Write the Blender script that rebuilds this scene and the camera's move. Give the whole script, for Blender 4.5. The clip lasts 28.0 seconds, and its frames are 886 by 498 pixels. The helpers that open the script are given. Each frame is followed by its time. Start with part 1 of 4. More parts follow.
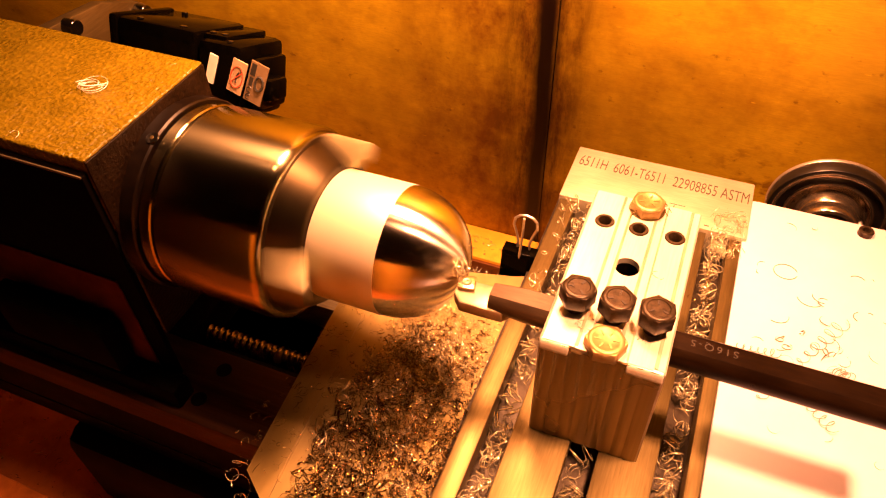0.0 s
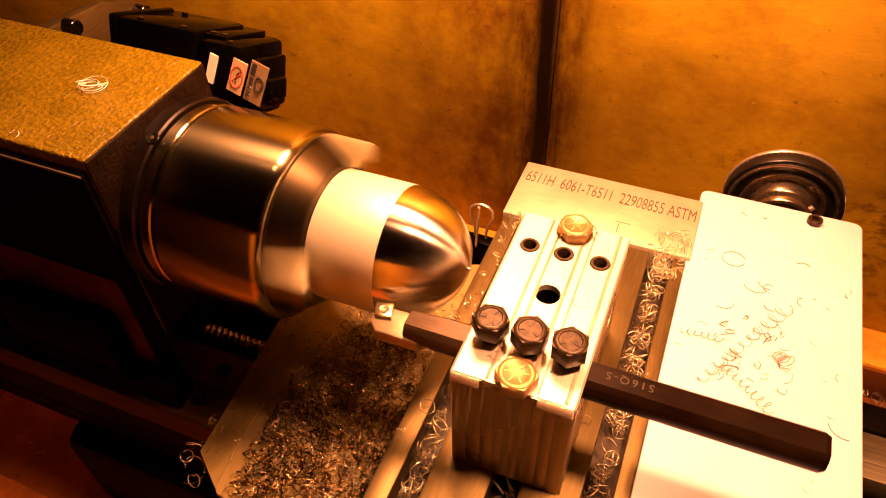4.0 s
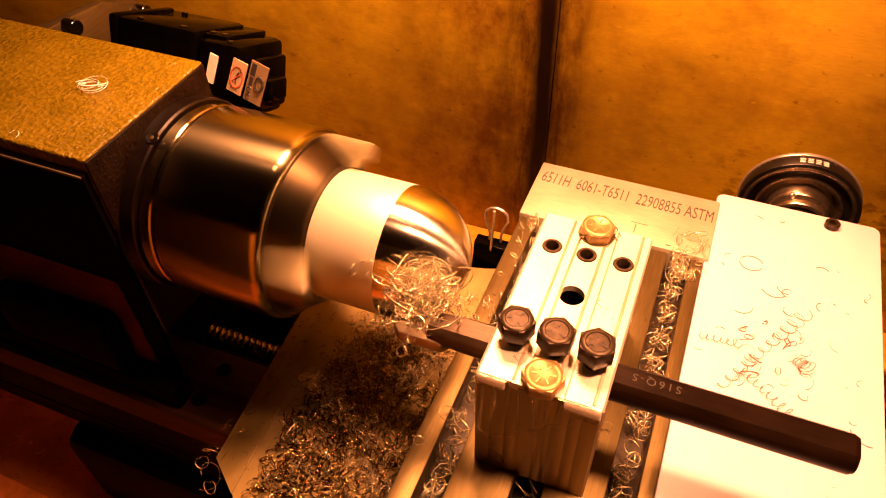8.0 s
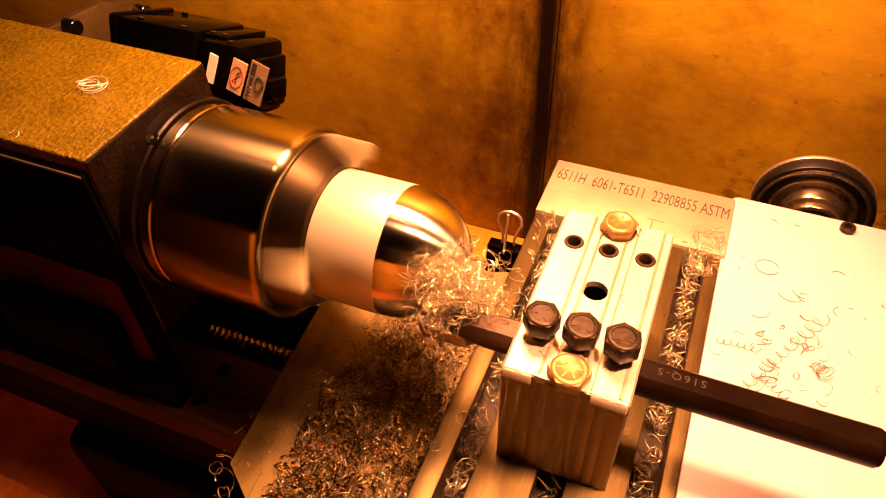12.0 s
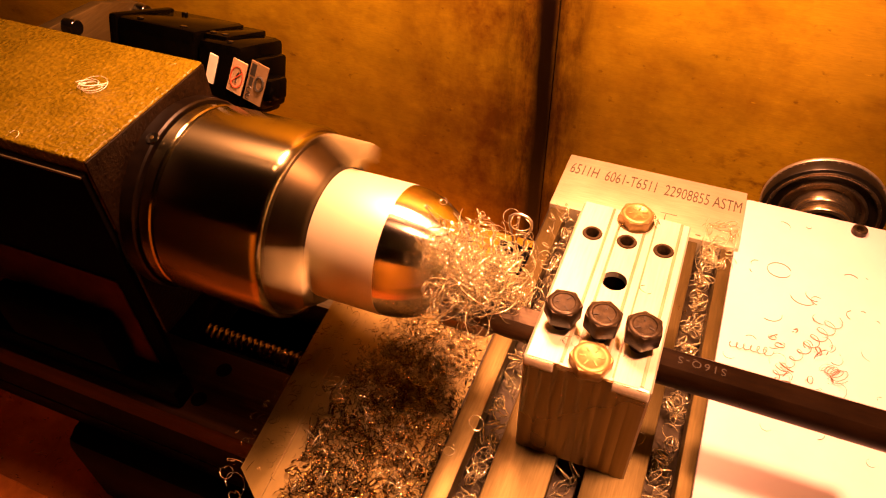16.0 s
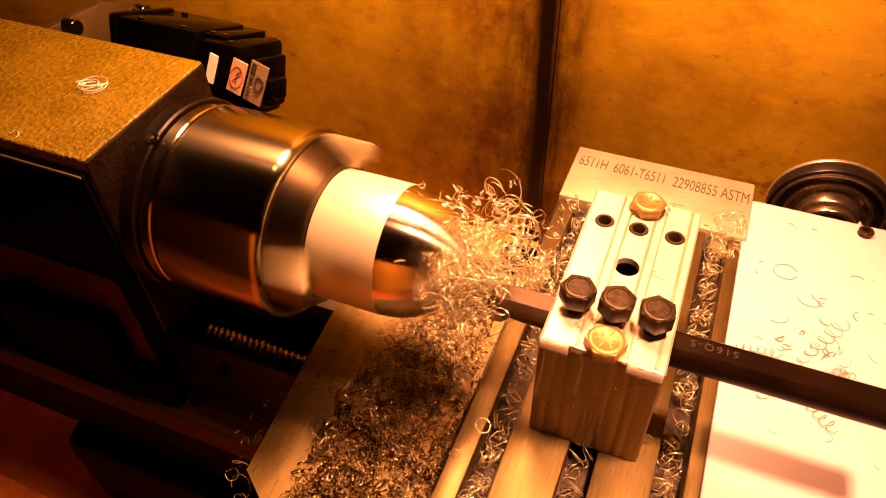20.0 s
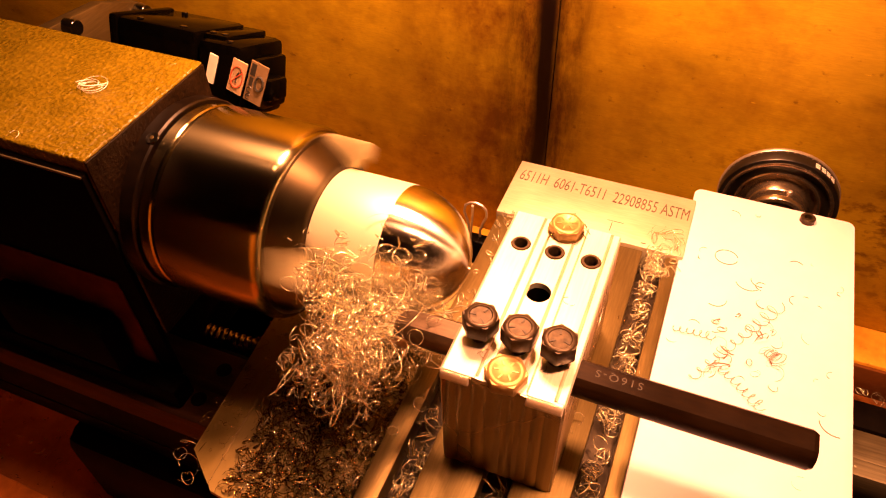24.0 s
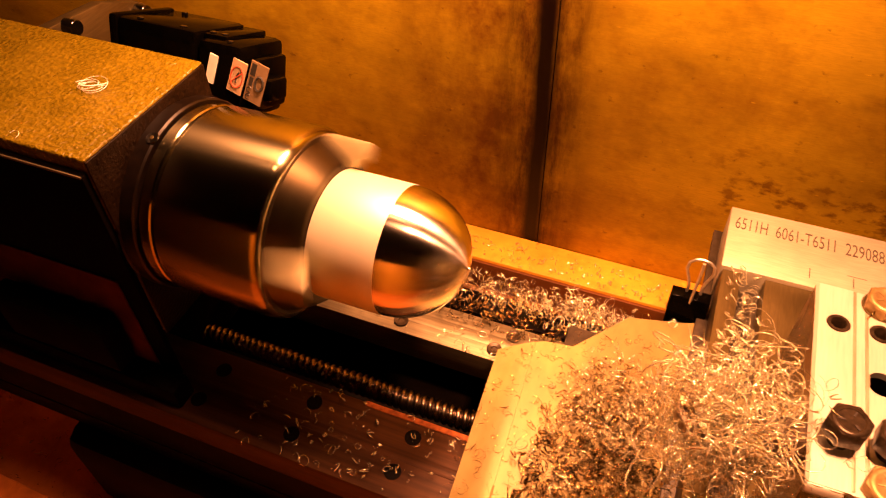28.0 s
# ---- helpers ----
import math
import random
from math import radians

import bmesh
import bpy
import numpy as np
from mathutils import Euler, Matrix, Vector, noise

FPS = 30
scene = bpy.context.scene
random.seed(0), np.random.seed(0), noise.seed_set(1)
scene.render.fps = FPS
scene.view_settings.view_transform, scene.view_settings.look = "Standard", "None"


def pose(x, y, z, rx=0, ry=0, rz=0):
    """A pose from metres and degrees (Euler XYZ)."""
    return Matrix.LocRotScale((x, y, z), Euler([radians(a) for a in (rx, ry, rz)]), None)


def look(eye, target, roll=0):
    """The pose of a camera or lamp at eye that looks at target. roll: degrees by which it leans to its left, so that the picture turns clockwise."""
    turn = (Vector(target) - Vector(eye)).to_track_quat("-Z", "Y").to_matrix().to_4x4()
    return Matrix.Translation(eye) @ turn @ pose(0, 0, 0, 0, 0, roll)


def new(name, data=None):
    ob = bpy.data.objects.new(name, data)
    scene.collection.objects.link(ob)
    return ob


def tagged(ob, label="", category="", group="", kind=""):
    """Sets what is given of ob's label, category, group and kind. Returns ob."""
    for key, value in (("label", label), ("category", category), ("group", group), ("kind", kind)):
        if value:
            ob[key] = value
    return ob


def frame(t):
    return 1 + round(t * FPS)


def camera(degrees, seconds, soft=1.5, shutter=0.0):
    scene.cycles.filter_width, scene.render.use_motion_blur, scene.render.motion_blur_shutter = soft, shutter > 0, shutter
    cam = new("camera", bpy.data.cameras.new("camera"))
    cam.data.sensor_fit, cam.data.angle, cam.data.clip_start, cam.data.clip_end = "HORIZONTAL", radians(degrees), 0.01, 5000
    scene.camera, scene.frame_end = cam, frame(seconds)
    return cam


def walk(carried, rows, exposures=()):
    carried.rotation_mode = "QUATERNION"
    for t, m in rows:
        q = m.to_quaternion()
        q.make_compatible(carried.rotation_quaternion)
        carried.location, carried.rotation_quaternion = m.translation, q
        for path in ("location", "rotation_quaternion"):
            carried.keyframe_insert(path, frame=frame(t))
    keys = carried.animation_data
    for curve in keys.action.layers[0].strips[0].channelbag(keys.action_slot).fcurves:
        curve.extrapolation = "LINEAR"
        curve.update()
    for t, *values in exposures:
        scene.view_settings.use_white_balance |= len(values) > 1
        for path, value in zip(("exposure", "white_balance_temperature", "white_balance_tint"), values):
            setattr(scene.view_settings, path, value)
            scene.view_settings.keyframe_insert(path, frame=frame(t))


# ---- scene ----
# Lengths below are in millimetres from the lathe's axis at the dome's tip:
# x along the bed to the tailstock end, y to the wall, z up. AX is the axis height over the bench.
AX = 0.26
BENCH = -260.0

cam = camera(63.66, 28.0, soft=1.15, shutter=0.3)
EYE = Vector((0.08085, -0.21549, AX + 0.24882))
walk(cam, [(t, look(EYE, EYE + Vector((-0.27907, 0.64186, -0.71424)), -1.94)) for t in (0.0, 28.0)],
     exposures=[(0.0, 0.06), (2.0, 0.0), (4.0, -0.27), (20.0, -0.29), (25.0, -0.17), (28.0, -0.2)])

# ---- light: warm lamps over the work, along the wall and over the cover plate, and an added fill at the front board ----
WARM = (1.0, 0.355, 0.15)
world = bpy.data.worlds.new("room_dusk")
scene.world = world
world.use_nodes = True
world.node_tree.nodes["Background"].inputs[0].default_value = (1.0, 0.28, 0.05, 1)
world.node_tree.nodes["Background"].inputs[1].default_value = 0.03


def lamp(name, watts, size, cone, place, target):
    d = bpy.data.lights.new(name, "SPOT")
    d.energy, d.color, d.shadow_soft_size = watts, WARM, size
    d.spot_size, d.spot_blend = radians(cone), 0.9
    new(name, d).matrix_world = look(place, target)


lamp("work_lamp", 24.0, 0.05, 68, (-0.02, 0.122, AX + 0.355), (-0.11, -0.05, AX - 0.06))
lamp("wall_lamp", 48.0, 0.06, 126, (-0.02, 0.135, AX + 0.365), (-0.08, 0.25, AX + 0.055))
lamp("end_lamp", 60.0, 0.03, 50, (0.17, -0.028, AX + 0.45), (0.15, 0.01, AX - 0.06))
# Unseen lamp added to brighten the front board and the bench.
lamp("front_fill_lamp", 80.0, 0.06, 62, (-0.10, 0.05, AX + 0.75), (-0.19, -0.43, AX + 0.04))


# ---- materials ----
def nodes_of(name):
    m = bpy.data.materials.new(name)
    m.use_nodes = True
    nt = m.node_tree
    return m, nt, nt.nodes["Principled BSDF"]


def coords(nt, scale=(1, 1, 1), rot=(0, 0, 0)):
    tc, mp = nt.nodes.new("ShaderNodeTexCoord"), nt.nodes.new("ShaderNodeMapping")
    mp.inputs["Scale"].default_value = scale
    mp.inputs["Rotation"].default_value = rot
    nt.links.new(tc.outputs["Object"], mp.inputs["Vector"])
    return mp.outputs["Vector"]


def noise_tex(nt, vec, scale, detail=4.0, rough=0.55):
    n = nt.nodes.new("ShaderNodeTexNoise")
    n.inputs["Scale"].default_value, n.inputs["Detail"].default_value, n.inputs["Roughness"].default_value = scale, detail, rough
    nt.links.new(vec, n.inputs["Vector"])
    return n.outputs["Fac"]


def ramp(nt, fac, stops):
    r = nt.nodes.new("ShaderNodeValToRGB")
    e = r.color_ramp.elements
    while len(e) < len(stops):
        e.new(0.5)
    for k, (p, c) in zip(e, stops):
        k.position, k.color = p, (*c, 1) if len(c) == 3 else c
    nt.links.new(fac, r.inputs["Fac"])
    return r.outputs["Color"]


def grey(v):
    return (v, v, v)


def mixed(nt, fac, a, b, mode="MIX"):
    m = nt.nodes.new("ShaderNodeMix")
    m.data_type, m.blend_type = "RGBA", mode
    for sock, val in ((m.inputs["Factor"], fac), (m.inputs[6], a), (m.inputs[7], b)):
        if isinstance(val, (int, float)):
            sock.default_value = val
        elif isinstance(val, tuple):
            sock.default_value = (*val, 1)
        else:
            nt.links.new(val, sock)
    return m.outputs[2]


def bump(nt, b, height, strength, dist=0.001):
    n = nt.nodes.new("ShaderNodeBump")
    n.inputs["Strength"].default_value, n.inputs["Distance"].default_value = strength, dist
    nt.links.new(height, n.inputs["Height"])
    nt.links.new(n.outputs["Normal"], b.inputs["Normal"])


def surface(name, dark, light, metal=0.0, rough=(0.4, 0.6), scale=60.0, stretch=(1, 1, 1), bump_by=0.15, dist=0.0004,
            blotch=0.25, spec=0.5, coat=0.0, detail=5):
    """A worn surface: fine grain between two colours, broad blotches over it, uneven gloss and a fine relief."""
    m, nt, b = nodes_of(name)
    v = coords(nt, stretch)
    fine, broad = noise_tex(nt, v, scale, detail), noise_tex(nt, coords(nt), scale * 0.13, 3)
    col = ramp(nt, fine, [(0.3, dark), (0.7, light)])
    col = mixed(nt, ramp(nt, broad, [(0.35, grey(blotch)), (0.65, grey(0.0))]), col, tuple(c * 0.45 for c in dark))
    nt.links.new(col, b.inputs["Base Color"])
    nt.links.new(ramp(nt, broad, [(0.3, grey(rough[0])), (0.7, grey(rough[1]))]), b.inputs["Roughness"])
    b.inputs["Metallic"].default_value = metal
    b.inputs["Specular IOR Level"].default_value = spec
    b.inputs["Coat Weight"].default_value = coat
    if bump_by:
        bump(nt, b, fine, bump_by, dist)
    return m


def plywood(name, tone=(0.56, 0.40, 0.015), soot=False):
    """Varnished plywood: faint wavy grain, mottling, smoky stains and oil splashes."""
    m, nt, b = nodes_of(name)
    warp = noise_tex(nt, coords(nt, (1.0, 1.0, 2.4)), 8.0, 8, 0.68)
    fine = noise_tex(nt, coords(nt, (14, 14, 120), (0, radians(4), 0)), 9.0, 3)
    col = ramp(nt, warp, [(0.28, tuple(c * 0.74 for c in tone)), (0.5, tone), (0.7, tuple(min(1, c * 1.25) for c in tone))])
    col = mixed(nt, ramp(nt, fine, [(0.35, grey(0.22)), (0.6, grey(0.0))]), col, tuple(c * 0.55 for c in tone))
    smoke = noise_tex(nt, coords(nt, (1.0, 1.0, 1.3)), 9.0, 7, 0.7)
    col = mixed(nt, ramp(nt, smoke, [(0.46, grey(0.0)), (0.70, grey(0.62))]), col, (0.16, 0.045, 0.003))
    for scale, edge, amount in ((26.0, 0.60, 0.45), (90.0, 0.66, 0.5), (240.0, 0.70, 0.6)):
        spots = noise_tex(nt, coords(nt, (1, 1, 1.4)), scale, 3)
        col = mixed(nt, ramp(nt, spots, [(edge, grey(0.0)), (edge + (0.2 if scale < 30 else 0.08), grey(amount))]), col, (0.09, 0.024, 0.003))
    pale = noise_tex(nt, coords(nt, (1, 1, 5)), 70.0, 2)
    col = mixed(nt, ramp(nt, pale, [(0.71, grey(0.0)), (0.77, grey(0.45))]), col, tuple(min(1, c * 1.6) for c in tone))
    if soot:
        # soot round the joint of the sheets, and greasy splashes low down to one side of it
        tc = nt.nodes.new("ShaderNodeTexCoord")

        def warped(amount, scale, stretch):
            n = nt.nodes.new("ShaderNodeTexNoise")
            n.inputs["Scale"].default_value, n.inputs["Detail"].default_value = scale, 5.0
            nt.links.new(coords(nt, stretch), n.inputs["Vector"])
            shift = nt.nodes.new("ShaderNodeVectorMath")
            shift.operation = "MULTIPLY_ADD"
            shift.inputs[1].default_value = (amount,) * 3
            shift.inputs[2].default_value = (-amount / 2,) * 3
            nt.links.new(n.outputs["Color"], shift.inputs[0])
            add = nt.nodes.new("ShaderNodeVectorMath")
            add.operation = "ADD"
            nt.links.new(tc.outputs["Object"], add.inputs[0])
            nt.links.new(shift.outputs[0], add.inputs[1])
            return add.outputs[0]

        drips = noise_tex(nt, coords(nt, (55, 1, 14.0)), 1.0, 8, 0.75)
        cloud = noise_tex(nt, coords(nt, (16, 1, 13)), 1.0, 6, 0.7)
        for lo, mid, hi, amount, flat, colour, by, jig in ((-0.19, -0.03, 0.07, 0.85, 0.12, (0.13, 0.036, 0.003), cloud, 0.05), (-0.055, -0.004, 0.045, 0.9, 0.14, (0.045, 0.011, 0.001), drips, 0.02),
                                                           (-0.0155, -0.003, 0.0095, 0.97, 0.16, (0.005, 0.0014, 0.0004), None, 0.011)):
            sep, rng = nt.nodes.new("ShaderNodeSeparateXYZ"), nt.nodes.new("ShaderNodeMapRange")
            nt.links.new(warped(jig, 18.0, (1.0, 1.0, 0.5)), sep.inputs[0])
            rng.inputs["From Min"].default_value, rng.inputs["From Max"].default_value = lo, hi
            nt.links.new(sep.outputs["X"], rng.inputs["Value"])
            peak = (mid - lo) / (hi - lo)
            fac = ramp(nt, rng.outputs["Result"], [(0.02, grey(0)), (peak - flat, grey(amount)), (peak + flat, grey(amount)), (0.98, grey(0))])
            if by is not None:
                fac = mixed(nt, 1.0, fac, ramp(nt, by, [(0.34, grey(0.0)), (0.6, grey(1.0))]), "MULTIPLY")
            col = mixed(nt, fac, col, colour)
        for at, reach, edge in (((0.172, 0.0, 0.140), 0.06, 0.52), ((0.235, 0.0, 0.135), 0.055, 0.5), ((0.30, 0.0, 0.115), 0.08, 0.52)):
            dist = nt.nodes.new("ShaderNodeVectorMath")
            dist.operation = "DISTANCE"
            dist.inputs[1].default_value = at
            nt.links.new(warped(0.05, 30.0, (1, 1, 1)), dist.inputs[0])
            near = nt.nodes.new("ShaderNodeMapRange")
            near.inputs["From Max"].default_value = reach
            near.inputs["To Min"].default_value, near.inputs["To Max"].default_value = 1.0, 0.0
            nt.links.new(dist.outputs["Value"], near.inputs["Value"])
            splash = ramp(nt, noise_tex(nt, coords(nt, (1, 1, 1.6)), 55.0, 4, 0.6), [(edge, grey(0.0)), (edge + 0.12, grey(0.95))])
            col = mixed(nt, mixed(nt, 1.0, near.outputs["Result"], splash, "MULTIPLY"), col, (0.10, 0.016, 0.002))
    nt.links.new(col, b.inputs["Base Color"])
    b.inputs["Roughness"].default_value = 0.5
    b.inputs["Specular IOR Level"].default_value = 0.16
    bump(nt, b, fine, 0.1, 0.0004)
    return m


def turned_metal(name, base, rough, rings=900.0, aniso=0.6, tint=0.75, metal=1.0):
    """Lathe-turned metal: fine rings about the x axis."""
    m, nt, b = nodes_of(name)
    v = coords(nt, (1, 0.02, 0.02))
    lines = noise_tex(nt, v, rings, 2)
    bands = noise_tex(nt, v, rings * 0.09, 3)
    col = ramp(nt, bands, [(0.3, tuple(c * tint for c in base)), (0.7, base)])
    nt.links.new(col, b.inputs["Base Color"])
    b.inputs["Metallic"].default_value = metal
    nt.links.new(ramp(nt, bands, [(0.3, grey(rough * 0.94)), (0.7, grey(rough * 1.06))]), b.inputs["Roughness"])
    b.inputs["Anisotropic"].default_value = aniso
    b.inputs["Anisotropic Rotation"].default_value = 0.25
    tg = nt.nodes.new("ShaderNodeTangent")
    tg.direction_type, tg.axis = "RADIAL", "X"
    nt.links.new(tg.outputs[0], b.inputs["Tangent"])
    bump(nt, b, lines, 0.1, 0.00008)
    return m


MAT = {
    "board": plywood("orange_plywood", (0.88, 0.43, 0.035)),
    "ply": plywood("varnished_plywood", (0.57, 0.385, 0.012), soot=True),
    "pine": plywood("pale_pine", (0.72, 0.36, 0.03)),
    "bench": plywood("oily_bench_wood", (0.60, 0.175, 0.022)),
    "rust": surface("rust_red_strip", (0.12, 0.03, 0.006), (0.30, 0.085, 0.016), 0.0, (0.5, 0.7), 300.0, bump_by=0.3, blotch=0.4, spec=0.2),
    # Darkened bench wood: shade put into the colour.
    "shaded_wood": plywood("shaded_bench_wood", (0.11, 0.036, 0.006)),
    "hammer": surface("hammered_olive_paint", (0.105, 0.075, 0.0025), (0.16, 0.115, 0.004), 0.0, (0.22, 0.32), 400.0, bump_by=0.9, dist=0.0017, blotch=0.35, spec=0.3, detail=1.5),
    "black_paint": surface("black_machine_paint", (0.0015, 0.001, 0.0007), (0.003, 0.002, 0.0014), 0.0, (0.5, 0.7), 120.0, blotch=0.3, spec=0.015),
    "servo_black": surface("satin_black_housing", (0.0006, 0.0005, 0.0004), (0.0012, 0.001, 0.0007), 0.0, (0.08, 0.14), 200.0, bump_by=0.02, spec=0.03),
    "brown_panel": surface("dull_brown_panel", (0.035, 0.008, 0.003), (0.08, 0.02, 0.008), 0.0, (0.5, 0.7), 60.0, spec=0.04),
    "dark_turned": turned_metal("dark_turned_steel", (0.075, 0.057, 0.03), 0.5, 500.0, 0.8, 0.75),
    "chuck": turned_metal("turned_steel", (0.43, 0.385, 0.225), 0.21, 120.0, 0.95, 0.68),
    "jaw": surface("ground_steel_jaw", (0.29, 0.245, 0.12), (0.37, 0.31, 0.16), 0.3, (0.34, 0.48), 300.0, bump_by=0.05),
    "matte_alu": turned_metal("matt_turned_aluminium", (0.80, 0.79, 0.60), 0.50, 900.0, 0.2, 0.97, 0.45),
    "dome": turned_metal("finely_turned_dome", (0.92, 0.88, 0.76), 0.24, 2200.0, 1.0, 0.94),
    "alu": surface("milled_aluminium", (0.495, 0.475, 0.40), (0.59, 0.565, 0.475), 0.5, (0.38, 0.52), 180.0, (6, 0.4, 6), 0.12, blotch=0.1),
    "plate_alu": surface("bar_stock_aluminium", (0.375, 0.35, 0.25), (0.46, 0.425, 0.31), 0.5, (0.4, 0.55), 300.0, (0.3, 3, 3), 0.1, blotch=0.12),
    "slide": surface("ground_slide_steel", (0.108, 0.081, 0.029), (0.155, 0.118, 0.045), 0.85, (0.40, 0.54), 240.0, (4, 0.3, 4), 0.12, blotch=0.25),
    "slot": surface("oily_slot_steel", (0.025, 0.018, 0.010), (0.06, 0.045, 0.028), 0.5, (0.4, 0.6), 200.0),
    "sheet": surface("oily_sheet_metal", (0.185, 0.13, 0.032), (0.295, 0.215, 0.057), 0.4, (0.42, 0.56), 70.0, (1, 0.5, 1), 0.1, blotch=0.7),
    "way": surface("ground_bed_way", (0.11, 0.09, 0.05), (0.20, 0.17, 0.10), 0.8, (0.36, 0.5), 160.0, (0.15, 4, 4), 0.1, blotch=0.35),
    "trough": surface("near_black_casting", (0.0015, 0.001, 0.0006), (0.004, 0.0025, 0.0014), 0.0, (0.45, 0.65), 90.0, bump_by=0.3, spec=0.03),
    "screw": surface("rolled_screw_steel", (0.12, 0.095, 0.07), (0.22, 0.18, 0.135), 1.0, (0.2, 0.3), 200.0, bump_by=0.05),
    "white": surface("white_plastic_sheet", (0.57, 0.50, 0.565), (0.61, 0.535, 0.61), 0.0, (0.42, 0.5), 40.0, bump_by=0.03, blotch=0.03),
    "oxide": surface("black_oxide_steel", (0.016, 0.0105, 0.005), (0.055, 0.038, 0.021), 0.45, (0.3, 0.42), 420.0, bump_by=0.35, blotch=0.3, spec=0.22),
    "bar": surface("black_oxide_shank", (0.006, 0.0028, 0.001), (0.013, 0.0065, 0.0026), 0.3, (0.26, 0.38), 200.0, (0.3, 2, 2), 0.1, blotch=0.3, spec=0.08),
    "bar_head": surface("worn_bar_head_steel", (0.30, 0.235, 0.145), (0.42, 0.34, 0.22), 0.7, (0.34, 0.5), 200.0, bump_by=0.15),
    "zinc": surface("yellow_zinc_plating", (0.26, 0.17, 0.06), (0.37, 0.26, 0.10), 0.6, (0.36, 0.48), 420.0, bump_by=0.25, blotch=0.2),
    "carbide": surface("gold_coated_carbide", (0.42, 0.31, 0.16), (0.62, 0.48, 0.28), 1.0, (0.2, 0.35), 400.0),
    # Near-black that puts the shade inside holes into the colour.
    "hole": surface("shaded_bore_black", (0.001, 0.0007, 0.0005), (0.003, 0.002, 0.0014), 0.0, (0.5, 0.7), 200.0, spec=0.05),
    "dial": surface("satin_chrome_dial", (0.55, 0.50, 0.44), (0.72, 0.67, 0.60), 0.85, (0.3, 0.42), 300.0, bump_by=0.05),
    "hub": surface("satin_brown_chrome", (0.30, 0.24, 0.16), (0.46, 0.38, 0.27), 0.95, (0.2, 0.3), 300.0, bump_by=0.05),
    "dial_black": surface("black_dial_ring", (0.004, 0.0032, 0.0024), (0.009, 0.007, 0.005), 0.0, (0.3, 0.45), 300.0),
    "chip": surface("bright_aluminium_swarf", (0.70, 0.64, 0.39), (0.93, 0.88, 0.63), 0.75, (0.14, 0.28), 300.0, bump_by=0.0, blotch=0.2),
    # Oily swarf, darkened further so the heap carries its shadow in the colour.
    "chip_dark": surface("shaded_oily_swarf", (0.12, 0.078, 0.024), (0.66, 0.47, 0.18), 1.0, (0.14, 0.26), 200.0, bump_by=0.0, blotch=0.5),
    "label_white": surface("printed_label_paper", (0.74, 0.72, 0.68), (0.82, 0.80, 0.76), 0.0, (0.4, 0.55), 200.0, bump_by=0.02, blotch=0.08),
    "label_red": surface("red_label_print", (0.55, 0.07, 0.03), (0.62, 0.10, 0.05), 0.0, (0.4, 0.55), 200.0, bump_by=0.0),
    "label_black": surface("black_label_print", (0.015, 0.014, 0.013), (0.03, 0.028, 0.026), 0.0, (0.4, 0.55), 200.0, bump_by=0.0),
    "faint_mark": surface("worn_faint_marking", (0.010, 0.0055, 0.0025), (0.024, 0.015, 0.008), 0.2, (0.5, 0.6), 500.0, bump_by=0.0),
    "gloss_black": surface("glossy_black_screw", (0.002, 0.002, 0.0015), (0.005, 0.004, 0.003), 0.0, (0.12, 0.2), 300.0, bump_by=0.0, spec=0.6),
    "label_pink": surface("pinkish_label_paper", (0.42, 0.30, 0.19), (0.50, 0.37, 0.24), 0.0, (0.4, 0.55), 200.0, bump_by=0.02, blotch=0.08),
    "flange_black": surface("black_oily_flange", (0.002, 0.001, 0.0005), (0.005, 0.0026, 0.0012), 0.0, (0.25, 0.4), 300.0, bump_by=0.2, spec=0.25),
    "cutter_brown": surface("brown_cutter_mark", (0.24, 0.165, 0.095), (0.40, 0.30, 0.20), 0.2, (0.4, 0.55), 120.0, (6, 0.5, 6), 0.05, blotch=0.4),
    # Browner than the black shank: light on the neck put into the colour.
    "bar_neck": surface("lit_brown_neck_steel", (0.04, 0.025, 0.012), (0.085, 0.056, 0.03), 0.6, (0.36, 0.5), 200.0, (0.3, 2, 2), 0.1, blotch=0.25),
    "etched": surface("etched_marking", (0.055, 0.038, 0.024), (0.10, 0.075, 0.05), 0.2, (0.6, 0.7), 300.0, bump_by=0.0),
    "pale_mark": surface("pale_laser_marking", (0.22, 0.18, 0.13), (0.34, 0.28, 0.21), 0.3, (0.5, 0.6), 300.0, bump_by=0.0),
    "ceiling": surface("dark_ceiling_boards", (0.06, 0.04, 0.025), (0.09, 0.06, 0.04), 0.0, (0.7, 0.85), 12.0),
    # Oily way steel, blackened further to hold the shade under the chuck.
    "shaded_way": surface("shaded_oily_way", (0.018, 0.007, 0.0023), (0.062, 0.0255, 0.009), 0.3, (0.36, 0.55), 60.0, (0.15, 4, 4), 0.1, blotch=0.4, spec=0.12),
    # Label paper darkened for a label that is turned from the light.
    "label_shaded": surface("shaded_label_paper", (0.17, 0.115, 0.06), (0.23, 0.16, 0.09), 0.0, (0.4, 0.55), 200.0, bump_by=0.02, blotch=0.08),
    # Speckled brown with the shade of the headstock's end put into it.
    "shaded_brown": surface("shaded_brown_paint", (0.004, 0.002, 0.0006), (0.013, 0.0062, 0.002), 0.0, (0.35, 0.5), 520.0, bump_by=0.7, dist=0.001, blotch=0.5, spec=0.14),
    # Darker copy of the aluminium: shade and orange bounce put into the colour.
    "alu_shaded": surface("streaked_shaded_aluminium", (0.28, 0.195, 0.08), (0.35, 0.245, 0.11), 0.9, (0.2, 0.34), 90.0, (5, 5, 0.1), 0.06, blotch=0.12),
    # Brown tone gives the curls on the plate their own shadows.
